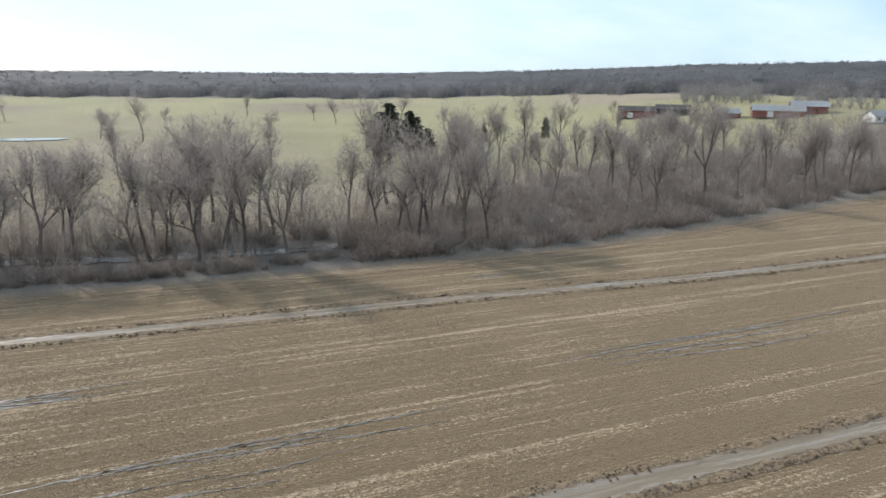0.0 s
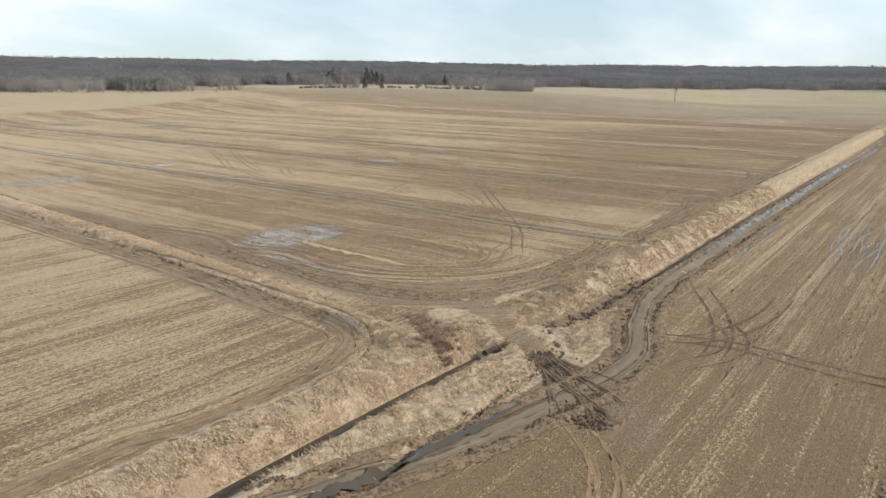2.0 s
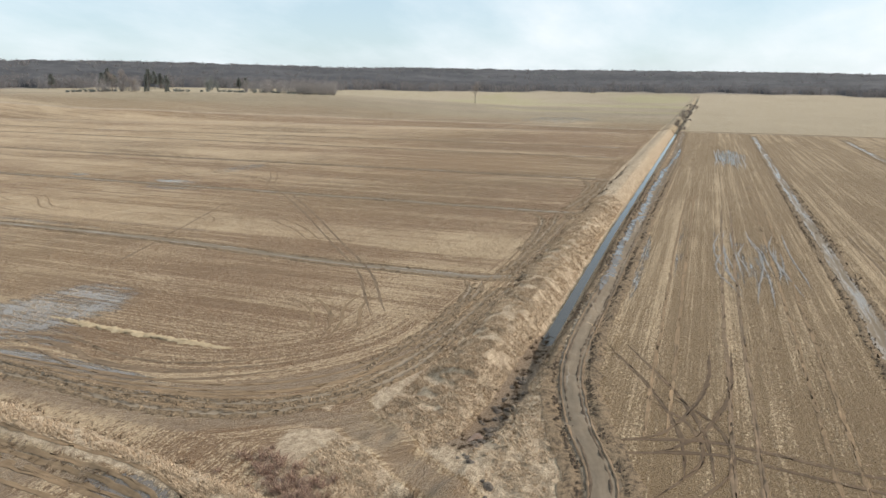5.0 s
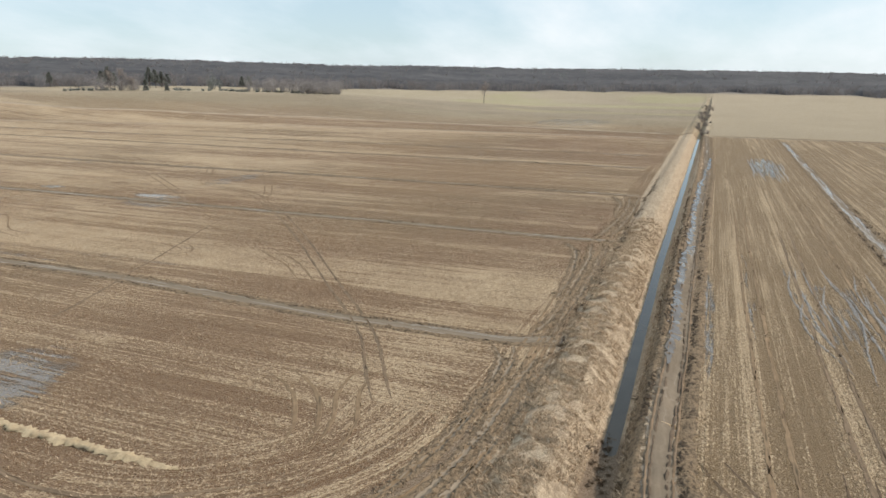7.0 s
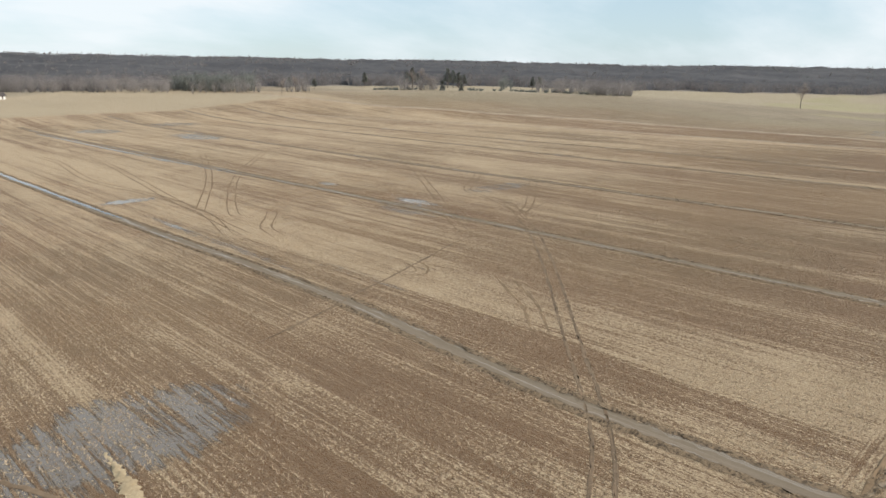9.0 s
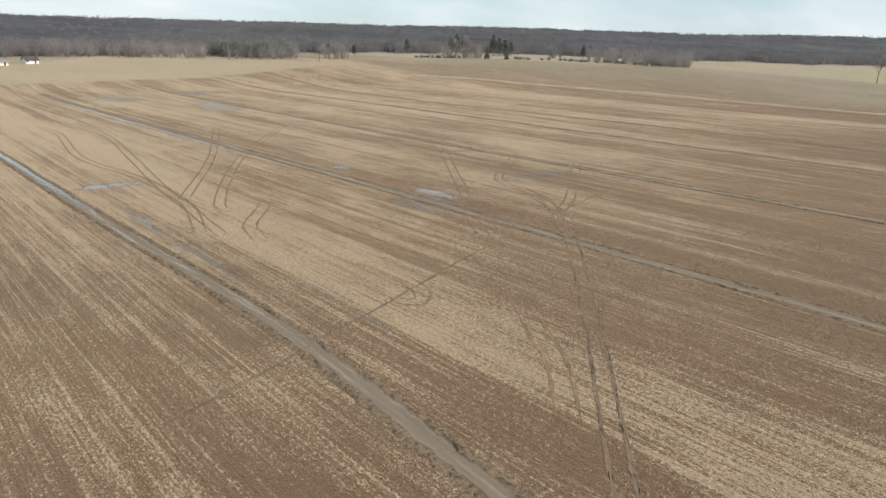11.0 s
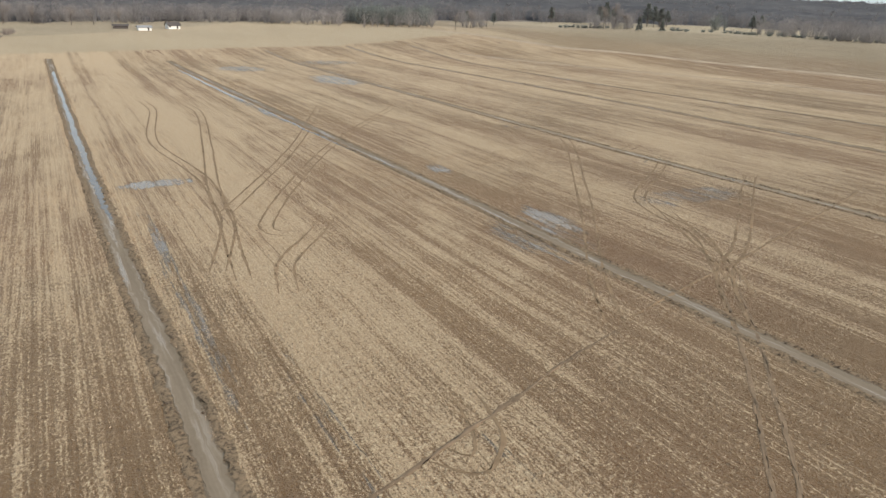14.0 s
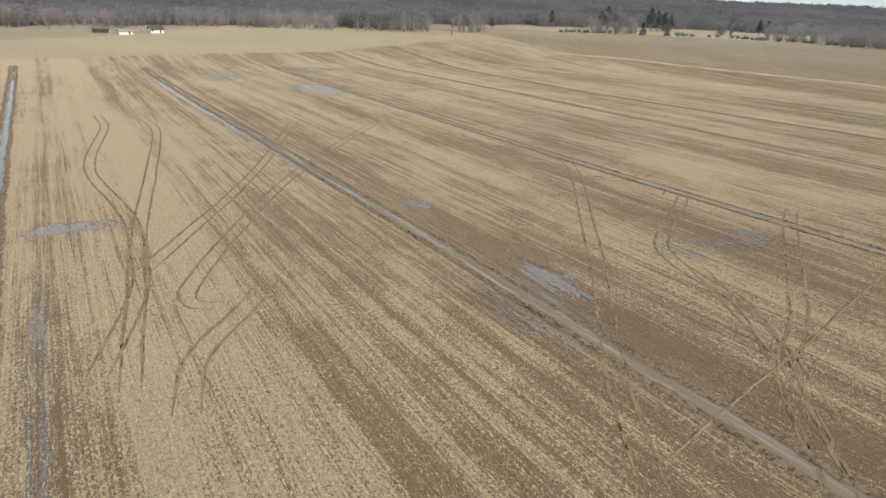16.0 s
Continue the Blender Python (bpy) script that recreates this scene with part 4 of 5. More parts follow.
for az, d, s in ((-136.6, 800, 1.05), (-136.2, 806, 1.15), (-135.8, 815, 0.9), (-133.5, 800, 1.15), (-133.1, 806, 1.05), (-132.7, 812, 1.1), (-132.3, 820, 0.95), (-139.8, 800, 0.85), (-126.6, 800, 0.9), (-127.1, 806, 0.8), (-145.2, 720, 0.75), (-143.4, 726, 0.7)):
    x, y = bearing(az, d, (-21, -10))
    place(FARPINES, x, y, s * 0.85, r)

# trees that stand apart in the pastures
for i in range(40):
    az, d = r.uniform(-25, 50), r.uniform(170, 520)
    x, y = bearing(az, d)
    if y > wood_front(x) + 45:
        place(TREES, x, y, r.uniform(0.65, 1.0), r)
for az, d, s in ((-108.6, 760, 1.2), (-136, 690, 0.9), (-135.3, 694, 1.0), (-134.5, 692, 0.95), (-145.5, 640, 0.7), (-144.6, 660, 0.8), (-169.5, 610, 0.8), (-171.8, 618, 0.75), (-173.2, 612, 0.9), (-168.4, 622, 0.7), (-175.0, 616, 0.85), (-166.9, 625, 0.8)):
    x, y = bearing(az, d, (-21, -10))
    place(TREES, x, y, s, r)


def woods(name, spots, label, mat, seed, twig_w=0.35, base=13.0, per=34, vary=(0.82, 1.12)):
    """Far bare trees joined into one mesh of branch blades."""
    rr = np.random.default_rng(seed)
    xy = np.array(spots)
    n = len(xy)
    z = terrain(xy[:, 0], xy[:, 1])
    h = base * rr.uniform(vary[0], vary[1], n)
    w = h * rr.uniform(0.24, 0.38, n)
    # sprays of twigs fill a rounded crown; a few upright boughs hold them
    g = rr.normal(0, 1, (n, per, 3))
    g *= rr.random((n, per, 1)) ** 0.4 / np.linalg.norm(g, axis=-1, keepdims=True)
    c = np.stack([xy[:, 0, None] + g[..., 0] * w[:, None], xy[:, 1, None] + g[..., 1] * w[:, None], z[:, None] + h[:, None] * (0.56 + 0.44 * g[..., 2])], -1)
    d = rr.normal(0, 0.6, (n, per, 3)) + np.array((0, 0, 0.45)) + g * 0.6
    ln = twig_w * rr.uniform(1.0, 2.6, (n, per, 1))
    a = c - d * ln
    b = c + d * ln
    q = max(2, per // 9)
    a[:, :q, 0], a[:, :q, 1], a[:, :q, 2] = xy[:, 0, None], xy[:, 1, None], z[:, None]
    s = rr.normal(0, 1, (n, per, 3))
    s *= twig_w * rr.uniform(0.5, 1.3, (n, per, 1)) / np.linalg.norm(s, axis=-1, keepdims=True)
    s[:, :q] *= 0.5
    v = np.stack([a - s, a + s, b], 2).reshape(-1, 3)
    fidx = np.arange(len(v)).reshape(-1, 3)
    me = bpy.data.meshes.new(name)
    me.vertices.add(len(v))
    me.vertices.foreach_set("co", v.astype(np.float32).reshape(-1))
    me.loops.add(fidx.size)
    me.loops.foreach_set("vertex_index", fidx.astype(np.int32).reshape(-1))
    me.polygons.add(len(fidx))
    me.polygons.foreach_set("loop_start", np.arange(0, fidx.size, 3, dtype=np.int32))
    me.update(calc_edges=True)
    me.materials.append(mat)
    return tagged(new(name, me), label, "trees", kind="stuff")


r = np.random.default_rng(23)


def ring_spots(count, near, deep, power):
    out = []
    for _ in range(count):
        az = r.uniform(-192, 72)
        R = float(np.interp(az, RING_AZ, RING_R))
        d = R + near + (r.random() ** power) * deep + 28 * math.sin(az * 0.9) + 18 * math.sin(az * 2.3)
        out.append((CX + d * math.sin(radians(az)), CY + d * math.cos(radians(az))))
    return out


def crowns():
    """The closed mass of crowns of the far woods, over the whole of the hills."""
    az = np.arange(-194, 74, 0.45)
    R = np.interp(az, RING_AZ, RING_R) + 28 * np.sin(az * 0.9) + 18 * np.sin(az * 2.3)
    dd = np.array([24, 34, 48, 60, 72, 84, 106, 130, 158, 190, 225, 265, 310, 360, 410, 460, 520, 580, 640, 700, 760, 820, 880, 940, 1000, 1040])
    d = R[:, None] + dd[None, :]
    a = np.radians(az)[:, None]
    x, y = CX + d * np.sin(a), CY + d * np.cos(a)
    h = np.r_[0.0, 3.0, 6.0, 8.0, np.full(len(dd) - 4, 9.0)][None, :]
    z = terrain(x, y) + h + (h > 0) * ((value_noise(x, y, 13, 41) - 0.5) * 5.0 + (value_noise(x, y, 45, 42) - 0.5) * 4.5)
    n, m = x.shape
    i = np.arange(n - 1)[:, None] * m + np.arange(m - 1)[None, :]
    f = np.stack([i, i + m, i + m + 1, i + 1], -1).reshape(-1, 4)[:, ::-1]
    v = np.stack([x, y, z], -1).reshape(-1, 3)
    return tagged(part("wood_crowns", mesh_of("wood_crowns", v.tolist(), f.tolist(), M_SHADEMASS, True)), "dense grey mass of bare crowns, inner shade in its colour, on the far hills", "trees", kind="stuff")


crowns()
woods("far_woods", ring_spots(3400, 0, 150, 1.0), "grey-brown bare winter woods on the far hills", M_FARTWIG, 51, 0.26, 14.0, 100)
woods("crest_woods", ring_spots(4200, 700, 330, 1.0), "dark bare woods along the skyline", M_FARTWIG, 56, 0.8, 12.5, 28)
woods("hill_woods", ring_spots(4600, 130, 860, 0.9), "dark bare woods on the hilltops at the horizon", M_FARTWIG, 55, 0.55, 13.5, 42)
# evergreen stands within the far woods
spots = []
for a0, a1, d0, d1, k in ((-129.6, -128.4, 780, 800, 8), (-95, -84, 1500, 2100, 90), (-110, -100, 1500, 2000, 60), (30, 55, 640, 1100, 50)):
    for _ in range(k):
        spots.append(bearing(r.uniform(a0, a1), r.uniform(d0, d1), (-21, -10)))
woods("far_pines", spots, "dark evergreens within the bare woods", M_HAZENEEDLE, 52, 0.45, 13.5, 80, (0.55, 1.25))
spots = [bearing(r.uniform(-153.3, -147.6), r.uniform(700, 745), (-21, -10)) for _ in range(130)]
woods("pine_stand", spots, "dark evergreen stand in front of bare woods", M_HAZENEEDLE, 58, 0.36, 16.0, 130, (0.7, 1.1))
woods("wood_edge", ring_spots(2600, -8, 42, 1.0), "bare grey trees along the edge of the far woods", M_FARTWIG, 59, 0.2, 12.5, 120, (0.65, 1.15))
# copses nearer than the hills
spots = []
for a0, a1, d0, d1, k in ((-126.7, -119.8, 690, 760, 130), (-137, -134.2, 690, 720, 34), (-166, -153.5, 672, 720, 190), (-178, -166, 640, 690, 190), (-152, -147, 660, 690, 26), (-145.3, -143.6, 660, 690, 16), (-186, -177, 590, 650, 100), (42.3, 48.5, 520, 580, 70), (50, 56, 470, 520, 40), (-123, -120, 680, 700, 30)):
    for _ in range(k):
        spots.append(bearing(r.uniform(a0, a1), r.uniform(d0, d1), (-21, -10)))
for _ in range(170):
    spots.append((r.uniform(-545, -440), r.uniform(282, 330)))
woods("copse", spots, "grey bare copse on the pasture slope", M_COPSE, 53, 0.17, 12.5, 240, (0.6, 1.2))


def brush(name, spots, label, mat, seed, base, per=46, w=0.05, kind="stuff"):
    """Low many-stemmed scrub."""
    rr = np.random.default_rng(seed)
    V, F = [], []
    for x, y in spots:
        z = float(terrain(x, y))
        h = base * rr.uniform(0.55, 1.3)
        for _ in range(per):
            a = np.array((x, y, z - 0.1)) + rr.normal(0, 0.28, 3) * (h, h, 0) * 0.55
            b = a + np.array((rr.normal(0, 0.4), rr.normal(0, 0.4), rr.uniform(0.35, 1.0))) * h
            blade(V, F, a, b, w * rr.uniform(0.6, 1.5), rr)
            m = a + (b - a) * rr.uniform(0.3, 0.8)
            blade(V, F, m, m + np.array((rr.normal(0, 0.35), rr.normal(0, 0.35), rr.uniform(0, 0.5))) * h * 0.6, w * 0.7, rr)
    ob = part(name, mesh_of(name, V, F, mat))
    return tagged(ob, label, "brush", kind=kind)


r = np.random.default_rng(27)
spots = []
while len(spots) < 1300:
    x = r.uniform(-260, 330)
    spots.append((x, float(wood_front(x)) + 6 + (36 + 80 * float(sm(20, 120, x))) * r.random()))
woods("bare_woodland", spots, "grey bare trees and saplings within the wood", M_TWIG, 54, 0.055, 11.0, 300)
spots = []
while len(spots) < 1500:
    x = r.uniform(-262, 300)
    y = float(wood_front(x)) + 4 + (30 + 60 * float(sm(20, 120, x))) * r.random() ** 1.3
    if not (-90 < x < 26 and y < wood_front(x) + 19):
        spots.append((x, y))
woods("thicket", spots, "dense brown thicket under the bare trees", M_UNDER, 57, 0.05, 4.6, 170, (0.6, 1.3))

r = np.random.default_rng(29)
spots = []
while len(spots) < 1800:
    x = r.uniform(-262, 215)
    spots.append((x, float(wood_front(x)) + 1.0 + (20 + 50 * float(sm(20, 120, x))) * r.random() ** 1.5))
low = [p for p in spots if p[0] < 26 and p[0] > -90 and p[1] < wood_front(p[0]) + 15]
low = [p for p in low if not -6.5 < p[1] - np.interp(p[0], [-110, -68, -26, 0, 40], [131, 121, 109.9, 104.9, 104]) < 2.6]
spots = [p for p in spots if not (p[0] < 26 and p[0] > -90 and p[1] < wood_front(p[0]) + 15)]
brush("bank_scrub", low, "low grey scrub between stream and field", M_UNDER, 67, 2.3, 48, 0.04)
brush("undergrowth", spots, "dense grey-brown scrub under the bare trees", M_UNDER, 61, 4.2, 44, 0.05)
spots = [(CX + d * math.sin(radians(a)), CY + d * math.cos(radians(a))) for a, d in
         [(r.uniform(-134, -121), r.uniform(655, 680)) for _ in range(46)] + [(r.uniform(-142, -138), r.uniform(668, 690)) for _ in range(16)]]
brush("cedar_scrub", spots, "line of small dark cedar bushes across pasture", M_HAZENEEDLE, 62, 3.0, 26, 0.35)
spots = [(r.uniform(-900, -440), -35 + r.normal(0, 2.0)) for _ in range(60)]
brush("ditch_brush", spots, "thin brush along the ditch between far fields", M_BRUSH, 66, 2.6, 40, 0.1)
spots = [(-100 + 150 * q, -468 - 75 * (1 - q) + r.normal(0, 6)) for q in r.random(90)]
brush("hedge_brush", spots, "dark leafless hedge at the end of the field", M_BRUSH, 63, 3.0, 40, 0.14)

# ---- beside the ditch crossing ----
spots = []
for _ in range(105):
    q = r.random()
    spots.append((-60.8 - 6.2 * q + r.normal(0, 0.8), -41.0 - 7.6 * q * q + r.uniform(-1.6, 2.4)))
brush("bramble_patch", spots, "reddish leafless brambles on the ditch bank", M_REDBRUSH, 64, 0.8, 60, 0.02)
spots = [(x, -41.9 + 0.35 * math.sin(x * 0.21) + r.normal(0, 0.35)) for x in r.uniform(-260, -99, 330) if math.sin(x * 0.37) + math.sin(x * 0.13) > -0.7]
brush("tuft_line", spots, "ragged dark tufts along the foot of the bank", M_DARKTUFT, 68, 0.45, 16, 0.03)
spots = [(x, -32.5 + r.normal(0, 0.3)) for x in r.uniform(-240, -79, 300) if math.sin(x * 0.31) + math.sin(x * 0.17) > -0.9]
brush("tuft_line", spots, "ragged dark tufts between ditch water and track", M_DARKTUFT, 69, 0.45, 16, 0.03)
spots = [(float(berm_x(y)) + o + r.normal(0, 0.3), y) for y in r.uniform(-200, -50, 480) for o in (-2.3, 2.2) if math.sin(y * 0.43 + o) + math.sin(y * 0.17) > -0.6]
brush("tuft_line", spots, "ragged dark tufts along the grass berm", M_DARKTUFT, 74, 0.4, 12, 0.03)
spots = [(x, float(ditch_y(x)) + r.normal(0, 0.55)) for x in r.uniform(-104, -73.5, 100)]
brush("ditch_end_scrub", spots, "dark dead scrub at the end of the ditch", M_DARKTUFT, 75, 0.4, 40, 0.03)
spots = [(x, -30.1 - 0.25 * math.sin(x * 0.5) + r.normal(0, 0.3)) for x in r.uniform(-65, -39, 130)]
brush("tuft_line", spots, "ragged dark tufts beside the farm track", M_DARKTUFT, 76, 0.45, 16, 0.03)
spots = [(-37.8 + r.normal(0, 1.6), -41.1 + r.normal(0, 0.25)) for _ in range(40)]
brush("green_grass", spots, "small patch of fresh green grass on the bank", M_GREEN, 77, 0.22, 24, 0.03)
brush("dark_bush", [(-66.0, -36.2), (-65.6, -35.6), (-66.4, -35.7)], "small dark bush at the culvert mouth", M_DARKTUFT, 65, 1.3, 130, 0.03, "")


def grass_blades(name, x, y, label, seed, size, per, lean, mat):
    rr = np.random.default_rng(seed)
    n = len(x)
    z = terrain(x, y)
    X, Y, Zs = (np.repeat(q, per) for q in (x, y, z))
    k = n * per
    a = np.stack([X + rr.normal(0, 0.1, k), Y + rr.normal(0, 0.1, k), Zs - 0.03], -1)
    ln = size * rr.uniform(0.5, 1.4, k)
    b = a + np.stack([rr.normal(lean[0], 0.5, k) * ln, rr.normal(lean[1], 0.5, k) * ln, ln * rr.uniform(0.35, 0.95, k)], -1)
    t = rr.uniform(0, np.pi, k)
    s = np.stack([np.cos(t), np.sin(t), 0 * t], -1) * (size * 0.13)
    v = np.stack([a - s, a + s, b], 1).reshape(-1, 3)
    f = np.arange(len(v)).reshape(-1, 3)
    me = bpy.data.meshes.new(name)
    me.vertices.add(len(v))
    me.vertices.foreach_set("co", v.astype(np.float32).reshape(-1))
    me.loops.add(f.size)
    me.loops.foreach_set("vertex_index", f.astype(np.int32).reshape(-1))
    me.polygons.add(len(f))
    me.polygons.foreach_set("loop_start", np.arange(0, f.size, 3, dtype=np.int32))
    me.update(calc_edges=True)
    me.materials.append(mat)
    return tagged(new(name, me), label, "grass", kind="stuff")


r = np.random.default_rng(37)
k = 90000
x = np.r_[-190 + 220 * r.random(k) ** 0.8, np.zeros(16000)]
e = np.where(r.random(k) < 0.66, r.uniform(-8.5, -1.2, k), r.uniform(1.2, 8.5, k))
y = np.r_[ditch_y(x[:k]) + e, -44 - 110 * r.random(16000) ** 1.4]
x[k:] = berm_x(y[k:]) + r.normal(0, 1.1, 16000)
keep = ((y < ditch_y(x) + 4.5) | ((x > -64) & (x < -36)) | ((x > -86) & (x < -69))) & (value_noise(x, y, 1.1, 77) > 0.3) & (path_distance(x, y, LANE) > 1.8) & (path_distance(x, y, TRACK) > 2.4) & ~((np.abs(x + 70.5) < 2.5) & (np.abs(y + 35) < 3)) & (path_distance(x, y, EDGE_WAY) > 2.4) & (path_distance(x, y, WAY) > 1.5)
grass_blades("bank_grass", x[keep], y[keep], "pale dry grass tufts along the ditch banks", 71, 0.3, 5, (0.25, -0.2), M_BANKGRASS)
k = 150000
x = np.r_[np.round(r.uniform(-200, -78, k) / 0.76) * 0.76 + r.normal(0, 0.07, k), r.uniform(-110, 30, k // 2)]
y = np.r_[-46 - 150 * r.random(k) ** 1.2, np.round(r.uniform(-24, 66, k // 2) / 0.76) * 0.76 + r.normal(0, 0.07, k // 2)]
cut = (np.hypot(np.maximum(x + 98, 0), np.maximum(y + 70, 0)) < 22) | (y > -40)
keep = (value_noise(x, y, 5.0, 78) > 0.42) & cut & (np.abs(x + 117.8) > 2.2) & (np.abs(x + 169) > 2.2) & (np.abs(y + 1.2) > 2.2) & (np.abs(y - 32.5) > 2.2)
grass_blades("stubble", x[keep], y[keep], "cut straw stubble standing in rows", 72, 0.27, 2, (0.0, 0.0), M_GRASS)


def lump(name, seed, size, mat):
    rr = np.random.default_rng(seed)
    bm = bmesh.new()
    bmesh.ops.create_icosphere(bm, subdivisions=2, radius=1)
    for v in bm.verts:
        nv = noise.noise(v.co * 1.7 + Vector((seed, 0, 0)))
        v.co *= size * (1 + 0.45 * nv)
        v.co.z *= 0.6
    me = bpy.data.meshes.new(name)
    bm.to_mesh(me)
    bm.free()
    me.materials.append(mat)
    return me


STONES = [lump("stone", 300 + i, 0.42, M_STONE) for i in range(5)]
for i in range(44):
    u = r.random()
    x, y = float(np.interp(u, [0, 0.35, 0.75, 1], [-92, -82, -72.5, -68.6])) + r.normal(0, 0.4), float(np.interp(u, [0, 0.35, 0.75, 1], [-34.2, -33.9, -34.0, -30.6])) + r.normal(0, 0.45)
    s = r.uniform(0.25, 0.85)
    ob = new("rubble_stone", STONES[i % 5])
    ob.matrix_basis = pose(x, y, float(terrain(x, y)) + 0.03, r.uniform(-20, 20), r.uniform(-20, 20), r.uniform(0, 360)) @ Matrix.Diagonal((s, s, s, 1))
    tagged(ob, "grey rubble stone dumped at the ditch crossing", "stone", "rubble stones at the crossing")


def culvert(x, y, z, length, ang):
    V, F = [], []
    k = 20
    for rad in (0.46, 0.40):
        for i in range(k):
            t = 2 * math.pi * i / k
            for xx in (0, length):
                V.append((xx, rad * math.cos(t), rad * math.sin(t)))
    for i in range(k):
        j = (i + 1) % k
        o, q = 2 * k, 0
        F.append((2 * i, 2 * i + 1, 2 * j + 1, 2 * j))
        F.append((o + 2 * j, o + 2 * j + 1, o + 2 * i + 1, o + 2 * i))
        F.append((2 * i, 2 * j, o + 2 * j, o + 2 * i))
        F.append((2 * i + 1, o + 2 * i + 1, o + 2 * j + 1, 2 * j + 1))
    ob = part("culvert_pipe", mesh_of("culvert_pipe", V, F, M_PIPE, True))
    ob.matrix_basis = pose(x, y, z, 0, 0, ang)
    return tagged(ob, "rusty steel culvert pipe under the farm crossing", "pipe")


culvert(-77.2, -34.5, -0.95, 12.4, -12)

# churned mud at the crossing and in the field
def mud_fan(spots, label, mat, seed, w=0.22, up=0.015, lift=0.02, sway=0.25):
    top = new("mud_ruts")
    for i, pts in enumerate(spots):
        part("rut", strip_mesh("rut", pts, [(-w * 1.5, 0), (-w, up), (w, up), (w * 1.5, 0)], mat, 0.4, 0.08, lift, seed + i, sway, True), top)
    return tagged(top, label, "wheel track", kind="structure")


fan = []
ENDS = [(-63.6, -22.2), (-62.4, -21.4), (-61.0, -20.6), (-59.6, -20.0), (-58.2, -19.6), (-57.0, -20.6), (-56.4, -21.8), (-55.8, -23.2), (-56.4, -24.4), (-58.6, -20.8), (-60.4, -22.0)]
for i, (px, py) in enumerate(ENDS):
    o = (i % 5 - 2) * 0.32
    ax, ay = -66.5 + o * 0.7, -31.8 - o * 0.5
    bow = r.normal(0, 0.5)
    fan.append([(ax, ay), (ax + 0.34 * (px - ax) + bow * 0.6 + 0.5, ay + 0.38 * (py - ay) + 0.3), (ax + 0.7 * (px - ax) + bow, ay + 0.74 * (py - ay) - bow * 0.6), (px, py)])
mud_fan(fan, "deep churned mud ruts where machines cross the ditch", M_CLOD, 400, 0.12, 0.05, 0.14, 0.5)
FAN_LINE = [(-66.8, -31.9), (-63.6, -27.2), (-59.5, -24.1), (-56, -21.2)]
fan = []
for i in range(8):
    o = (i - 3.5) * 0.75
    fan.append([(-60 + r.uniform(-2, 2), 13.6 + 0.15 * o), (-52, 12.6 + 0.5 * o), (-44, 11.3 + 0.9 * o), (-36, 10.5 + 1.2 * o)])
fan.append([(-49.5, 6.5), (-50.6, 11), (-50.2, 17.5)])
fan.append([(-51.2, 7), (-52, 11), (-51.4, 17)])
mud_fan(fan, "fan of dark crossing tyre ruts in stubble", M_DARKRUT, 420, 0.1)


def scribble(cx, cy, rx, ry, k, label, seed, axis=0):
    rr = np.random.default_rng(seed)
    out = []
    for _ in range(k):
        o = rr.uniform(-1, 1)
        a, b = rr.uniform(-1, -0.2), rr.uniform(0.2, 1)
        w = rr.normal(0, 0.07, 3)
        pts = [(a, o + w[0]), ((a + b) / 2, o + w[1] * 1.5), (b, o + w[2] + rr.normal(0, 0.2))]
        out.append([(cx + rx * p[0], cy + ry * p[1]) for p in pts])
    mud_fan(out, label, M_RUTWET, seed, 0.065)


scribble(-140, -11, 24, 5.5, 14, "shining wet wheel ruts in damp stubble", 440)
scribble(-295, -11, 36, 5.5, 16, "shining wet wheel ruts in damp stubble", 470)
scribble(-80, 49, 24, 3.0, 11, "wet wheel ruts running along the stubble", 500)
scribble(-158, 26, 16, 1.6, 4, "wet wheel ruts running along the stubble", 520)
scribble(-62, 85, 5, 2.4, 7, "shining wet ruts near the wood", 530)
scribble(-14, 59, 16, 0.9, 4, "wet wheel ruts running along the stubble", 540)
scribble(-14, 40, 22, 5.0, 9, "shining wet streaks between the stubble rows", 580)
scribble(6, 43.5, 18, 3.0, 5, "shining wet streaks between the stubble rows", 590)
scribble(-30, 82, 8, 2.5, 6, "shining wet ruts near the wood", 550)
scribble(-280, 150, 26, 9, 10, "wet ruts curving at the field corner", 560)
scribble(55, 50, 22, 2.6, 5, "dark wheel ruts running along the stubble", 570)

# straw left in a line, where the combine turned
st = strip_mesh("straw_windrow", [(-83.7, -88), (-83.5, -74.5), (-83.4, -62)], [(-0.55, 0), (-0.3, 0.1), (0, 0.14), (0.3, 0.1), (0.55, 0)], M_STRAW, 0.3, 0.17, 0.02, 600, 0.2, True)
tagged(part("straw_windrow", st), "pale line of loose straw left on the stubble", "straw", kind="structure")

# stream and ponds beyond the field edge
STREAM = [(-110, 131), (-68, 121), (-49, 115), (-26, 109.9), (-8, 106), (0, 104.9), (12, 103), (40, 104)]
tagged(part("stream", strip_mesh("stream", STREAM, [(-1.6, 0), (0, 0), (1.6, 0)], M_PUDDLE, 1.5, 0.3, 0.15, 610, 0.5)), "pale water of a stream under the trees", "water", kind="structure")


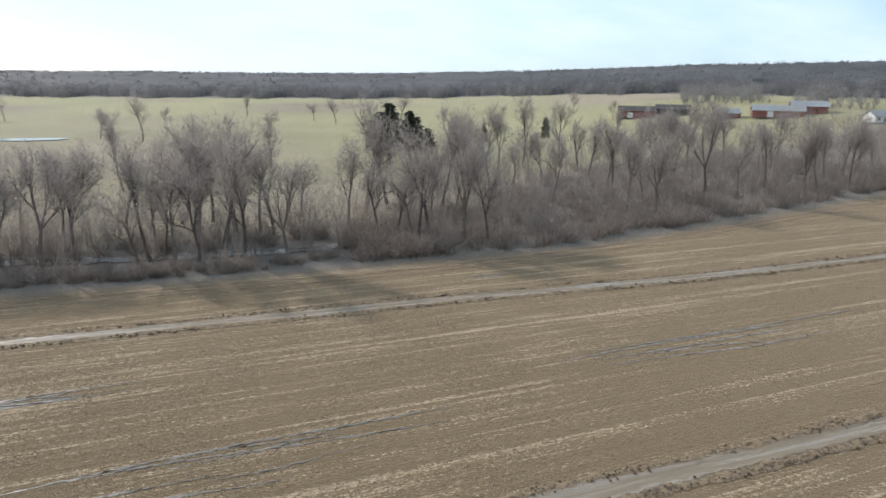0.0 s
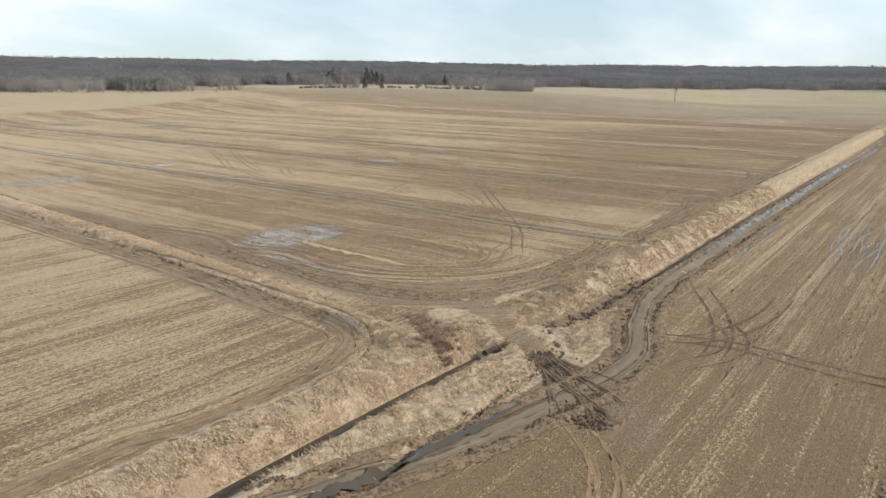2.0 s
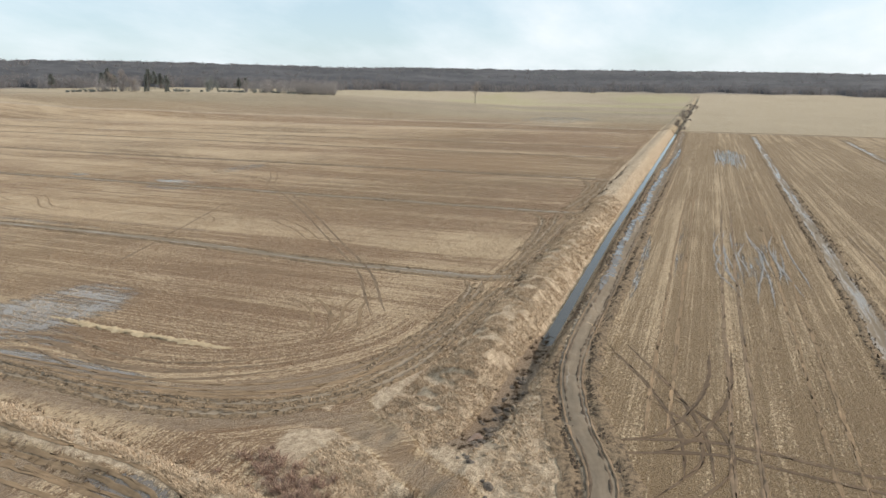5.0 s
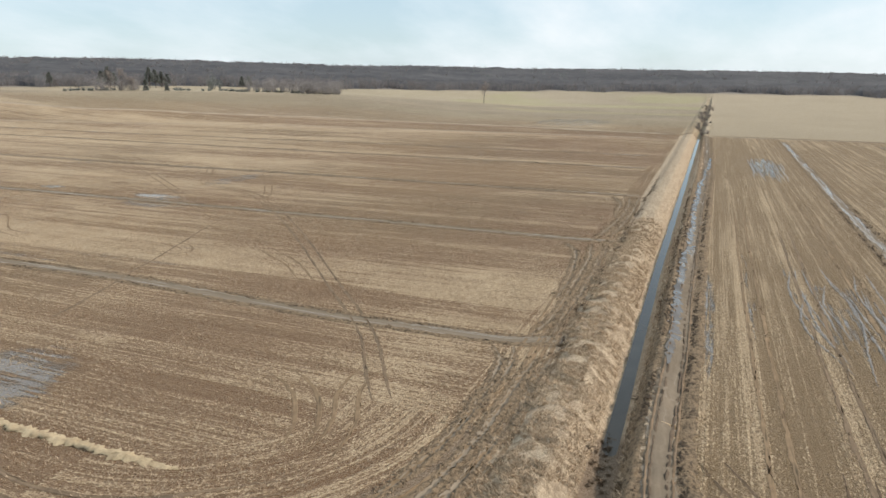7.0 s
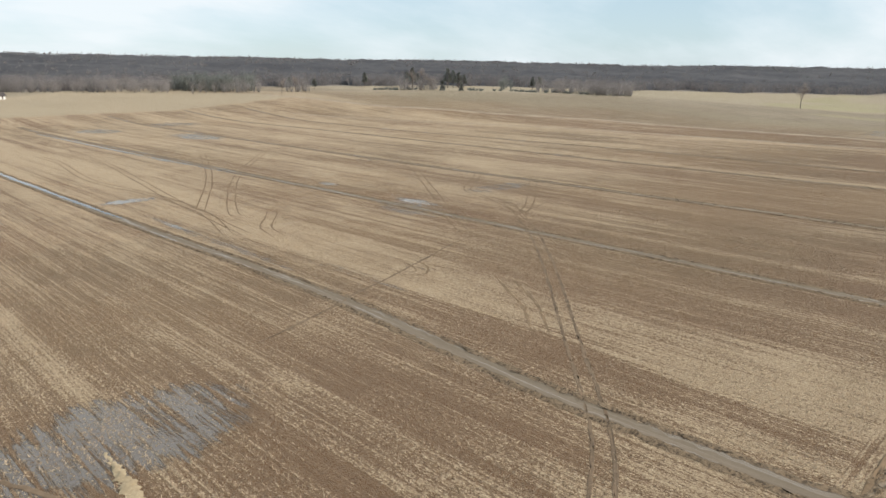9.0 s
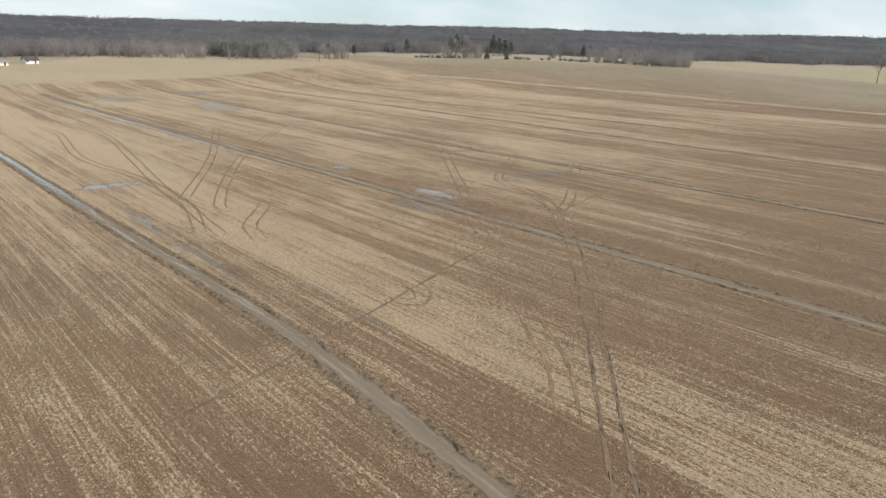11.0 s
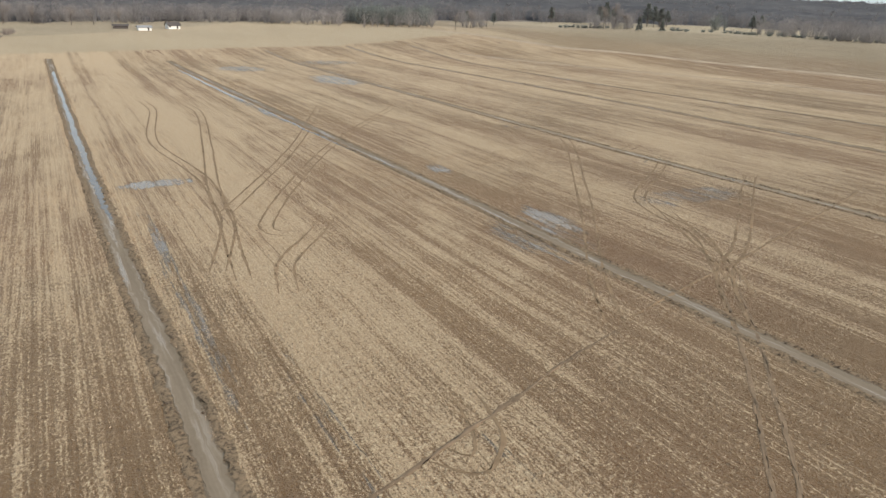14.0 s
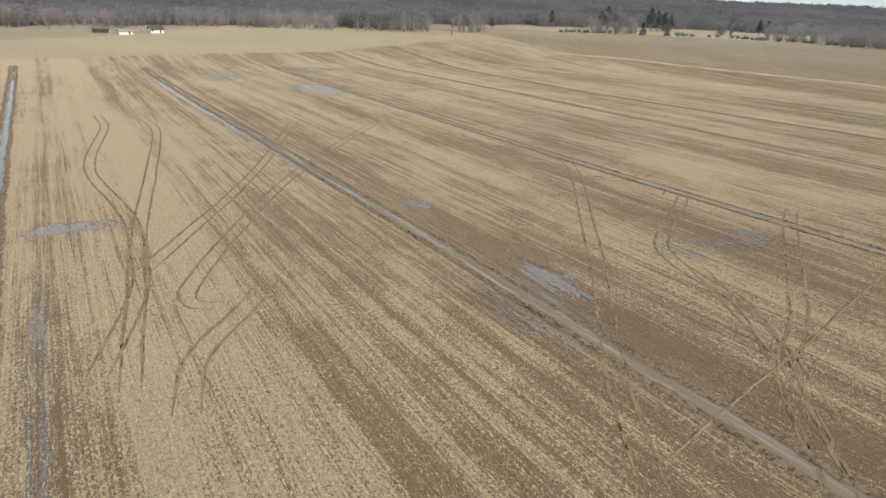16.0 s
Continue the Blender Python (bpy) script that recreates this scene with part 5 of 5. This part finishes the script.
def pond(cx, cy, rx, ry, label, seed):
    rr = np.random.default_rng(seed)
    k = 40
    rad = 1 + wobble(np.linspace(0, 10, k), 0.16, 1.0, seed)
    rad[-1] = rad[0]
    z = float(terrain(cx, cy)) + 0.35
    V = [(cx, cy, z)] + [(cx + rx * rad[i] * math.cos(2 * math.pi * i / k), cy + ry * rad[i] * math.sin(2 * math.pi * i / k), z) for i in range(k)]
    F = [(0, 1 + i, 1 + (i + 1) % k) for i in range(k)]
    return tagged(part("pond", mesh_of("pond", V, F, M_PUDDLE)), label, "water", kind="structure")


pond(*bearing(-9, 330), 17, 6, "bright pond in the green pasture", 620)
pond(*bearing(6, 250), 6, 3, "small bright pond in the pasture", 621)
pond(*bearing(-33, 330), 16, 5, "bright flooded hollow in the pasture", 622)
pond(*bearing(-30, 290), 12, 3, "bright flooded hollow in the pasture", 623)


# ---- farm buildings ----
def slab(V, F, x0, x1, y0, y1, z0, z1):
    n = len(V)
    V.extend([(x, y, z) for z in (z0, z1) for x, y in ((x0, y0), (x1, y0), (x1, y1), (x0, y1))])
    F.extend([(n + 3, n + 2, n + 1, n), (n + 4, n + 5, n + 6, n + 7)] + [(n + i, n + (i + 1) % 4, n + 4 + (i + 1) % 4, n + 4 + i) for i in range(4)])


def building(name, cx, cy, ang, L, W, H, rise, wall_mat, roof_mat, label, category, openings, chimney=False):
    top = new(name)
    top.matrix_basis = pose(cx, cy, float(terrain(cx, cy)) - 0.2, 0, 0, ang)
    V = [(-L / 2, -W / 2, 0), (L / 2, -W / 2, 0), (L / 2, W / 2, 0), (-L / 2, W / 2, 0), (-L / 2, -W / 2, H), (L / 2, -W / 2, H), (L / 2, W / 2, H), (-L / 2, W / 2, H), (-L / 2, 0, H + rise), (L / 2, 0, H + rise)]
    F = [(3, 2, 1, 0), (0, 1, 5, 4), (2, 3, 7, 6), (1, 2, 6, 9, 5), (3, 0, 4, 8, 7), (4, 5, 9, 8), (6, 7, 8, 9)]
    part("wall", mesh_of("wall", V, F, wall_mat), top)
    e, th = 0.6, 0.2
    sl = rise / (W / 2)
    RV, RF = [], []
    for s in (-1, 1):
        n = len(RV)
        for zz in (0.03, th):
            RV.extend([(-L / 2 - e, s * (W / 2 + e), H - sl * e + zz), (L / 2 + e, s * (W / 2 + e), H - sl * e + zz), (L / 2 + e, 0, H + rise + zz), (-L / 2 - e, 0, H + rise + zz)])
        RF.extend([(n, n + 1, n + 2, n + 3), (n + 7, n + 6, n + 5, n + 4)] + [(n + i, n + 4 + i, n + 4 + (i + 1) % 4, n + (i + 1) % 4) for i in range(4)])
    roof = part("roof", mesh_of("roof", RV, RF, roof_mat), top)
    for kind, px, w, z0, h in openings:
        for s in (-1, 1):
            OV, OF = [], []
            slab(OV, OF, px - w / 2, px + w / 2, s * W / 2 - 0.06, s * W / 2 + 0.06, z0, z0 + h)
            part(kind, mesh_of(kind, OV, OF, M_GLASS if kind == "window" else M_WHITE if wall_mat == M_RED else M_DARKROOF), top)
    if chimney:
        OV, OF = [], []
        slab(OV, OF, L * 0.2, L * 0.2 + 0.8, -0.4, 0.4, H + rise * 0.6, H + rise + 1.0)
        part("chimney", mesh_of("chimney", OV, OF, M_STONE), roof)
    return tagged(top, label, category)


DOOR = [("door", -4, 3.2, 0.2, 3.2), ("window", 3, 1.2, 1.4, 1.2)]
x, y = bearing(38.1, 450)
building("barn", x, y, -36, 22, 11, 4.5, 2.6, M_RED, M_DARKROOF, "long red barn with a dark roof", "barn", DOOR)
x, y = bearing(40.8, 455)
building("barn", x, y, -36, 20, 11, 4.0, 2.4, M_DARKROOF, M_DARKROOF, "dark weathered barn beside the red barn", "barn", DOOR)
x, y = bearing(44.7, 430)
building("shed", x, y, -30, 13, 10, 3.2, 2.4, M_RED, M_TIN, "small red shed with a pale tin roof", "shed", DOOR)
x, y = bearing(48.2, 425)
building("barn", x, y, -42, 26, 12, 3.8, 2.6, M_RED, M_TIN, "red barn with a long tin roof", "barn", DOOR)
x, y = bearing(50.2, 435)
building("barn", x, y, -42, 18, 12, 4.2, 2.6, M_RED, M_TIN, "red barn with a tin roof by the long barn", "barn", DOOR)
x, y = bearing(54.9, 400)
building("house", x, y, -20, 14, 9, 3.2, 2.4, M_WHITE, M_TIN, "white farm house with a grey roof", "house", [("door", -2, 1.0, 0.2, 2.1), ("window", 3, 1.2, 1.2, 1.3), ("window", -5, 1.2, 1.2, 1.3)], True)
x, y = bearing(53.0, 640)
building("house", x, y, -25, 18, 10, 3.4, 2.6, M_WHITE, M_DARKROOF, "white house with a dark roof on the hill", "house", [("door", -2, 1.0, 0.2, 2.1), ("window", 4, 1.4, 1.2, 1.3)], True)
x, y = bearing(23.2, 214)
building("shed", x, y, 15, 6, 4, 2.4, 1.2, M_DARKROOF, M_DARKROOF, "small dark shed beside the pines", "shed", [("door", -1, 1.2, 0.2, 2.0)])
e = (-117.0, -80.0)
x, y = bearing(-171.6, 515, e)
building("house", x, y, 12, 8, 6, 2.6, 2.0, M_WHITE, M_DARKROOF, "white house with a dark roof before the woods", "house", [("door", -2, 1.0, 0.2, 2.1), ("window", 3, 1.2, 1.2, 1.3)], True)
x, y = bearing(-173.6, 500, e)
building("shed", x, y, 5, 8, 5, 2.2, 0.9, M_WHITE, M_TIN, "low white shed with a pale roof", "shed", [("door", -2, 1.0, 0.2, 1.9)])
x, y = bearing(-175.2, 510, e)
building("shed", x, y, -5, 9, 5, 2.0, 0.8, M_DARKROOF, M_DARKROOF, "low dark weathered shed by the house", "shed", [("door", -2, 1.6, 0.2, 1.9)])


# ---- clods thrown up beside the furrows and the track ----
def clods(pts, off, x0, x1, label, seed, density=3.2, size=0.15, spread=0.22, mat=M_CLOD):
    """Small dark lumps of earth along both edges of a furrow, within a stretch."""
    rr = np.random.default_rng(seed)
    c, s = smooth_path(pts, 0.3)
    d = np.gradient(c, axis=0)
    d /= np.linalg.norm(d, axis=1)[:, None] + 1e-9
    nrm = np.c_[-d[:, 1], d[:, 0]]
    n = int(s[-1] * density * 2)
    i = rr.integers(0, len(c), n)
    side = np.where(rr.random(n) < 0.5, -1.0, 1.0)
    p = c[i] + nrm[i] * (side * (off + rr.normal(0, spread, n)))[:, None]
    # clods lie in runs, with gaps between
    keep = (p[:, x0[0]] > x0[1]) & (p[:, x0[0]] < x1) & (value_noise(p[:, 0] * 1.0, p[:, 1] * 1.0, 2.2, seed) > 0.38)
    p = p[keep]
    n = len(p)
    z = terrain(p[:, 0], p[:, 1]) + 0.1
    base = np.array([(1, 0, 0), (0, 1, 0), (-1, 0, 0), (0, -1, 0), (0, 0, 0.8), (0, 0, -0.6)], float)
    tri = np.array([(0, 1, 4), (1, 2, 4), (2, 3, 4), (3, 0, 4), (1, 0, 5), (2, 1, 5), (3, 2, 5), (0, 3, 5)])
    v = base[None] * rr.uniform(0.6, 1.4, (n, 6, 1)) * (size * rr.uniform(0.5, 1.5, (n, 1, 1)))
    t = rr.uniform(0, 6.28, n)
    x = v[..., 0] * np.cos(t)[:, None] - v[..., 1] * np.sin(t)[:, None] + p[:, 0, None]
    y = v[..., 0] * np.sin(t)[:, None] + v[..., 1] * np.cos(t)[:, None] + p[:, 1, None]
    V = np.stack([x, y, v[..., 2] + z[:, None]], -1).reshape(-1, 3)
    F = (tri[None] + 6 * np.arange(n)[:, None, None]).reshape(-1, 3)
    return tagged(part("clods", mesh_of("clods", V.tolist(), F.tolist(), mat)), label, "clods", kind="stuff")


CL = "dark clods of earth beside the dug furrow"
clods(D1, 1.45, (0, -230), 60, CL, 701, 8.0, 0.12, 0.35)
clods(D2, 1.4, (0, -200), 70, CL, 702, 7.0, 0.115, 0.28)
clods(D3, 1.6, (0, -140), 110, CL, 703, 4.5, 0.13, 0.3)
clods(A1, 1.25, (1, -230), -47, CL, 704, 5.0, 0.11, 0.18)
clods(A2, 1.25, (1, -230), -47, CL, 705, 4.6, 0.115, 0.18)
clods(A3, 1.15, (1, -230), -47, CL, 706, 3.0, 0.16, 0.2)
clods(TRACK, 1.7, (0, -230), -34, "dark clods of mud along the farm track", 707, 9.0, 0.15, 0.2)

clods(FAN_LINE, 0.8, (0, -70), -54, "dark clods of mud churned up at the crossing", 708, 12.0, 0.14, 0.7)

# ruts round the headlands
for i, o in enumerate((0.0, 2.4, 4.4)):
    pts = [(-73 + o * 0.4, -150), (-73 + o * 0.4, -90), (-74.2 + o * 0.5, -63), (-79 + o * 0.5, -51.5 + o * 0.5), (-88, -46.4 + o * 0.7), (-103, -44.8 + o * 0.6), (-130, -45 + o * 0.6), (-175, -45.5 + o * 0.6), (-215, -45.2 + o * 0.6)]
    wheel_track(pts, 1.9, "muddy wheel ruts round the field headland", M_FAINT, 0.1, 720 + 3 * i)
for i, o in enumerate((0.0, 1.3, 2.6)):
    pts = [(20, -47.5 - o), (-30, -46.3 - o), (-38, -44.8 - o), (-49, -44.4 - o), (-55.3 + 0.4 * o, -45.8 - o), (-59.6 + 0.7 * o, -49 - 0.7 * o), (-61.6 + o, -55), (-62.2 + o, -66), (-63.4 + o, -90), (-63.6 + o, -150), (-66 + o, -200)]
    wheel_track(pts, 1.8, "muddy wheel ruts along the field edge", M_FAINT, 0.1, 740 + 3 * i)
one = strip_mesh("rut", [(-160, -119.8), (-172.7, -123.5), (-190.3, -128.1), (-215, -135.3), (-240, -143)], [(-0.16, 0), (-0.08, 0.03), (0.08, 0.03), (0.16, 0)], M_FAINT, 0.8, 0.08, 0.02, 63, 0.12, True)
tagged(part("wheel_rut", one), "single dark rut slanting across the stubble rows", "wheel track", kind="structure")
for i, o in enumerate((0.0, 2.2)):
    wheel_track([(-73 - o, -118), (-75.8 - o, -101), (-73.8 - o, -91), (-77 - o, -82), (-75 - o, -72), (-76.4 - o, -63), (-83 - o, -53.5)], 1.7, "winding muddy wheel ruts beside the berm", M_RUT, 0.11, 745 + 3 * i)
for i, (y0, xa, xb) in enumerate(((-21.5, -80, -210), (-15.0, -62, -190), (-8.5, -70, -230), (6.5, -40, -170), (12.8, -66, -220), (19.5, -30, -150), (25.0, -60, -200), (43.0, -60, -190))):
    wheel_track([(xa, y0), ((xa + xb) / 2, y0 + r.normal(0, 0.5)), (xb, y0 + r.normal(0, 0.6))], 1.8, "long dark tramlines along the stubble rows", M_RUT if i % 2 else M_FAINT, 0.08, 850 + 3 * i)
FAINT = "faint curved tractor ruts in pale stubble"
wheel_track([(-101, -66), (-98.3, -61.7), (-93, -58), (-88, -56.5)], 2.0, FAINT, M_FAINT, 0.12, 760)
wheel_track([(-104.5, -58), (-99.6, -57.5), (-94, -55), (-89, -54.3)], 2.0, FAINT, M_FAINT, 0.12, 763)
wheel_track([(-143.4, -99), (-138.7, -92.4), (-135, -87), (-128, -80)], 2.0, FAINT, M_FAINT, 0.1, 766)
wheel_track([(-138.8, -116), (-137.5, -110), (-135, -107.5), (-133, -110)], 2.0, FAINT, M_FAINT, 0.1, 769)
wheel_track([(-145.7, -165), (-141, -158), (-135, -150), (-132.5, -141)], 2.0, FAINT, M_FAINT, 0.09, 772)
wheel_track([(-194, -147), (-186.3, -133), (-182, -125.6), (-176, -118)], 2.0, FAINT, M_FAINT, 0.1, 775)
wheel_track([(-230, -190), (-221, -186), (-214, -190), (-207, -200)], 2.0, FAINT, M_FAINT, 0.1, 778)
# rutted water beside the farm track
FLOOD = [(-33, -31.5), (-36, -30.9), (-39, -29.8), (-42.8, -29.0), (-46, -28.5), (-51.5, -28.0), (-55.6, -27.4)]
tagged(part("flooded_rut", strip_mesh("flooded_rut", FLOOD, [(-0.42, 0), (0, 0.0), (0.42, 0)], M_WATER, 0.5, 0.16, 0.32, 780, 0.25, True)), "dark water standing in a deep rut", "water", kind="structure")
top = new("wheel_track")
for i, o in enumerate((-0.95, -0.55, 0.6, 1.0)):
    part("rut", strip_mesh("rut", TRACK, [(o - 0.1, 0), (o - 0.05, 0.03), (o + 0.05, 0.03), (o + 0.1, 0)], M_CLOD if i % 3 else M_RUT, 0.7, 0.045, 0.11, 790 + i, 0.1, True), top)
tagged(top, "tyre ruts in the wet mud of the farm track", "wheel track", "wheel tracks in the stubble", "structure")
for i in range(2):
    wheel_track([(-57 + 0.9 * i, -23.5 + 0.5 * i), (-52, -18.5 + 0.4 * i), (-44, -15.5 + 0.9 * i), (-34, -14.5 + 1.1 * i), (-20, -14 + 1.1 * i)], 1.8, "faint tyre ruts sweeping into the stubble", M_FAINT, 0.1, 793 + 3 * i)
wheel_track([(-120, 112), (-80, 99), (-30, 89.8), (0, 87), (40, 86.4), (88, 92), (168, 108)], 2.2, "muddy wheel ruts along the edge of the wood", M_RUT, 0.28, 805)

# water standing in the far lengths of the furrows
for pts, w, seed in (([(-118.4, -176), (-118.1, -190), (-117.6, -215), (-117.1, -245), (-116.8, -294), (-116.2, -350), (-115.8, -395)], 0.6, 880),
                     ([(-167.8, -190), (-166.6, -216), (-165.6, -245), (-164.8, -278)], 0.3, 884), ([(-164.8, -286), (-163.8, -325), (-163.2, -395)], 0.55, 888)):
    tagged(part("flooded_furrow", strip_mesh("flooded_furrow", pts, [(-w, 0), (0, 0), (w, 0)], M_PUDDLE, 0.9, 0.16, 0.06, seed, 0.12, True)), "pale water standing in a drainage furrow", "water", kind="structure")


def gouges(spots, label, mat, seed):
    """Short deep marks where tyres went through a furrow."""
    rr = np.random.default_rng(seed)
    out = []
    for x, y, a, ln in spots:
        dx, dy = math.cos(radians(a)) * ln / 2, math.sin(radians(a)) * ln / 2
        out.append([(x - dx, y - dy), (x + rr.normal(0, 0.08), y + rr.normal(0, 0.08)), (x + dx, y + dy)])
    mud_fan(out, label, mat, seed, 0.14, 0.05)


gouges([(-170.6, -138.4, 45, 2.4), (-172.2, -137.8, 45, 2.0), (-167.3, -134.2, 50, 2.6), (-167.2, -131.8, 50, 2.6), (-166.8, -118.8, 45, 2.6), (-167.9, -117.7, 45, 2.2),
        (-168.4, -113.8, 42, 3.2), (-168.0, -111.2, 42, 3.4), (-170.4, -120.7, 45, 1.6), (-170.3, -118.9, 45, 1.6)], "dark wet tyre gouges across the furrow", M_RUT, 900)
spots = []
for cx, cy in ((-215, -222), (-218.4, -220), (-221.2, -176.5), (-220.6, -172.8), (-222.6, -155.8), (-221.8, -152.6), (-220, -333), (-220.4, -318), (-222, -300)):
    spots += [(cx + r.normal(0, 1.0), cy + r.normal(0, 1.6), 45 + r.normal(0, 25), r.uniform(1.6, 3.4)) for _ in range(4)]
gouges(spots, "shining wet tyre marks at the furrow crossing", M_PUDDLE, 920)


# deep ruts round the headland, with thrown clods
def deep_rut(pts, label, seed, half=0.22, high=0.15):
    prof = [(-half - 0.55, 0.0), (-half - 0.2, high), (-half, high * 0.5), (-half * 0.5, 0.01), (half * 0.5, 0.01), (half, high * 0.5), (half + 0.2, high), (half + 0.55, 0.0)]
    ob = part("headland_rut", strip_mesh("headland_rut", pts, prof, M_HEADRUT, 0.35, 0.11, 0.015, seed, 0.16, True))
    return tagged(ob, label, "wheel track", "deep ruts round the headland", "structure")


HEAD = [(-72.9, -100), (-72.7, -82), (-71.4, -68.7), (-72.2, -60.3), (-74.2, -53), (-79, -47.6), (-87, -45), (-99.6, -43.9), (-114, -43.6)]
OUT = [(-71.2, -90), (-71.0, -79), (-70.2, -64.3), (-71.6, -54.8), (-75.4, -49), (-82, -44.9), (-94.9, -42.6), (-107.5, -42.2), (-115, -42.0)]
RUTS = [HEAD, OUT, [(-84, -48.4), (-90, -47), (-101, -45.6), (-111, -45.4), (-115.6, -46.4)], [(-97, -46.9), (-104, -46.2), (-111, -46.5), (-115, -48)],
        [(-119, -45.6), (-128, -44.6), (-142, -44.8), (-156, -45.4), (-166, -46.6)], [(-120, -43.4), (-140, -43.2), (-160, -43.4), (-168, -44.2)], [(-134, -45.8), (-150, -46.4), (-160, -48), (-166, -51)],
        [(-172, -46.4), (-186, -45.2), (-202, -44.6), (-218, -45.8)], [(-173, -44), (-195, -43.2), (-219, -43.8)], [(-192, -46), (-208, -47), (-219, -50)]]
for i, pts in enumerate(RUTS):
    deep_rut(pts, "deep muddy rut with pale clod edges on the headland", 940 + 3 * i)
    clods(pts, 0.5, (0, -230), -68, "clods of earth thrown up beside the headland rut", 980 + i, 4.0, 0.12, 0.18, M_DRYCLOD)

# pale lines of straw and chaff left along the rows
r = np.random.default_rng(91)


def chaff(lines, label, seed):
    """Loose straw scattered thickly along lines parallel to the rows."""
    rr = np.random.default_rng(seed)
    X, Y = [], []
    for (x0, y0), (x1, y1), w in lines:
        n = int(math.hypot(x1 - x0, y1 - y0) * 16)
        t = rr.random(n)
        px, py = x0 + (x1 - x0) * t, y0 + (y1 - y0) * t
        keep = value_noise(px, py, 3.0, seed) > 0.42
        nx, ny = rr.normal(0, w, n), rr.normal(0, w, n)
        X.append((px + nx)[keep])
        Y.append((py + ny)[keep])
    return grass_blades("chaff", np.concatenate(X), np.concatenate(Y), label, seed + 1, 0.2, 2, (0, 0), M_GRASS)


lines = []
for y0 in (2.7, 3.6, 8.2, 12.4, 18.0, 26.5, -6.0, -9.5, -13.0, -17.5, 40.0, 47.5, 55.0, 63.0):
    for q in range(2):
        x0 = r.uniform(-40, 20) - 85 * q
        lines.append(((x0, y0 + r.normal(0, 0.5)), (x0 - r.uniform(25, 70), y0 + r.normal(0, 0.5)), r.uniform(0.12, 0.25)))
for x0 in (-121.2, -122.8, -124.8, -127.5, -131.0, -134.0, -138.5, -143.0, -149.0, -157.0, -163.5, -166.4, -172.0, -180.0):
    for q in range(2):
        y0 = r.uniform(-120, -60) - 75 * q
        lines.append(((x0 + r.normal(0, 0.3), y0), (x0 + r.normal(0, 0.3), y0 - r.uniform(25, 70)), r.uniform(0.12, 0.25)))
for pts, o in ((A1, 1.95), (A1, -2.0), (A2, 1.95), (A2, -1.95), (A3, 1.8), (A3, -1.8), (A4, 1.7)):
    lines += [((ax + o, ay), (bx + o, by), 0.22) for (ax, ay), (bx, by) in zip(pts[:-1], pts[1:])] * 2
for x0 in (-72.2, -76.8, -79.6, -64.2):
    lines.append(((x0, -58), (x0 - 0.6, -125), 0.3))
for y0 in (-43.6, -46.6):
    lines.append(((-95, y0), (-215, y0 - 0.4), 0.3))
chaff(lines, "loose pale straw along the stubble rows", 830)
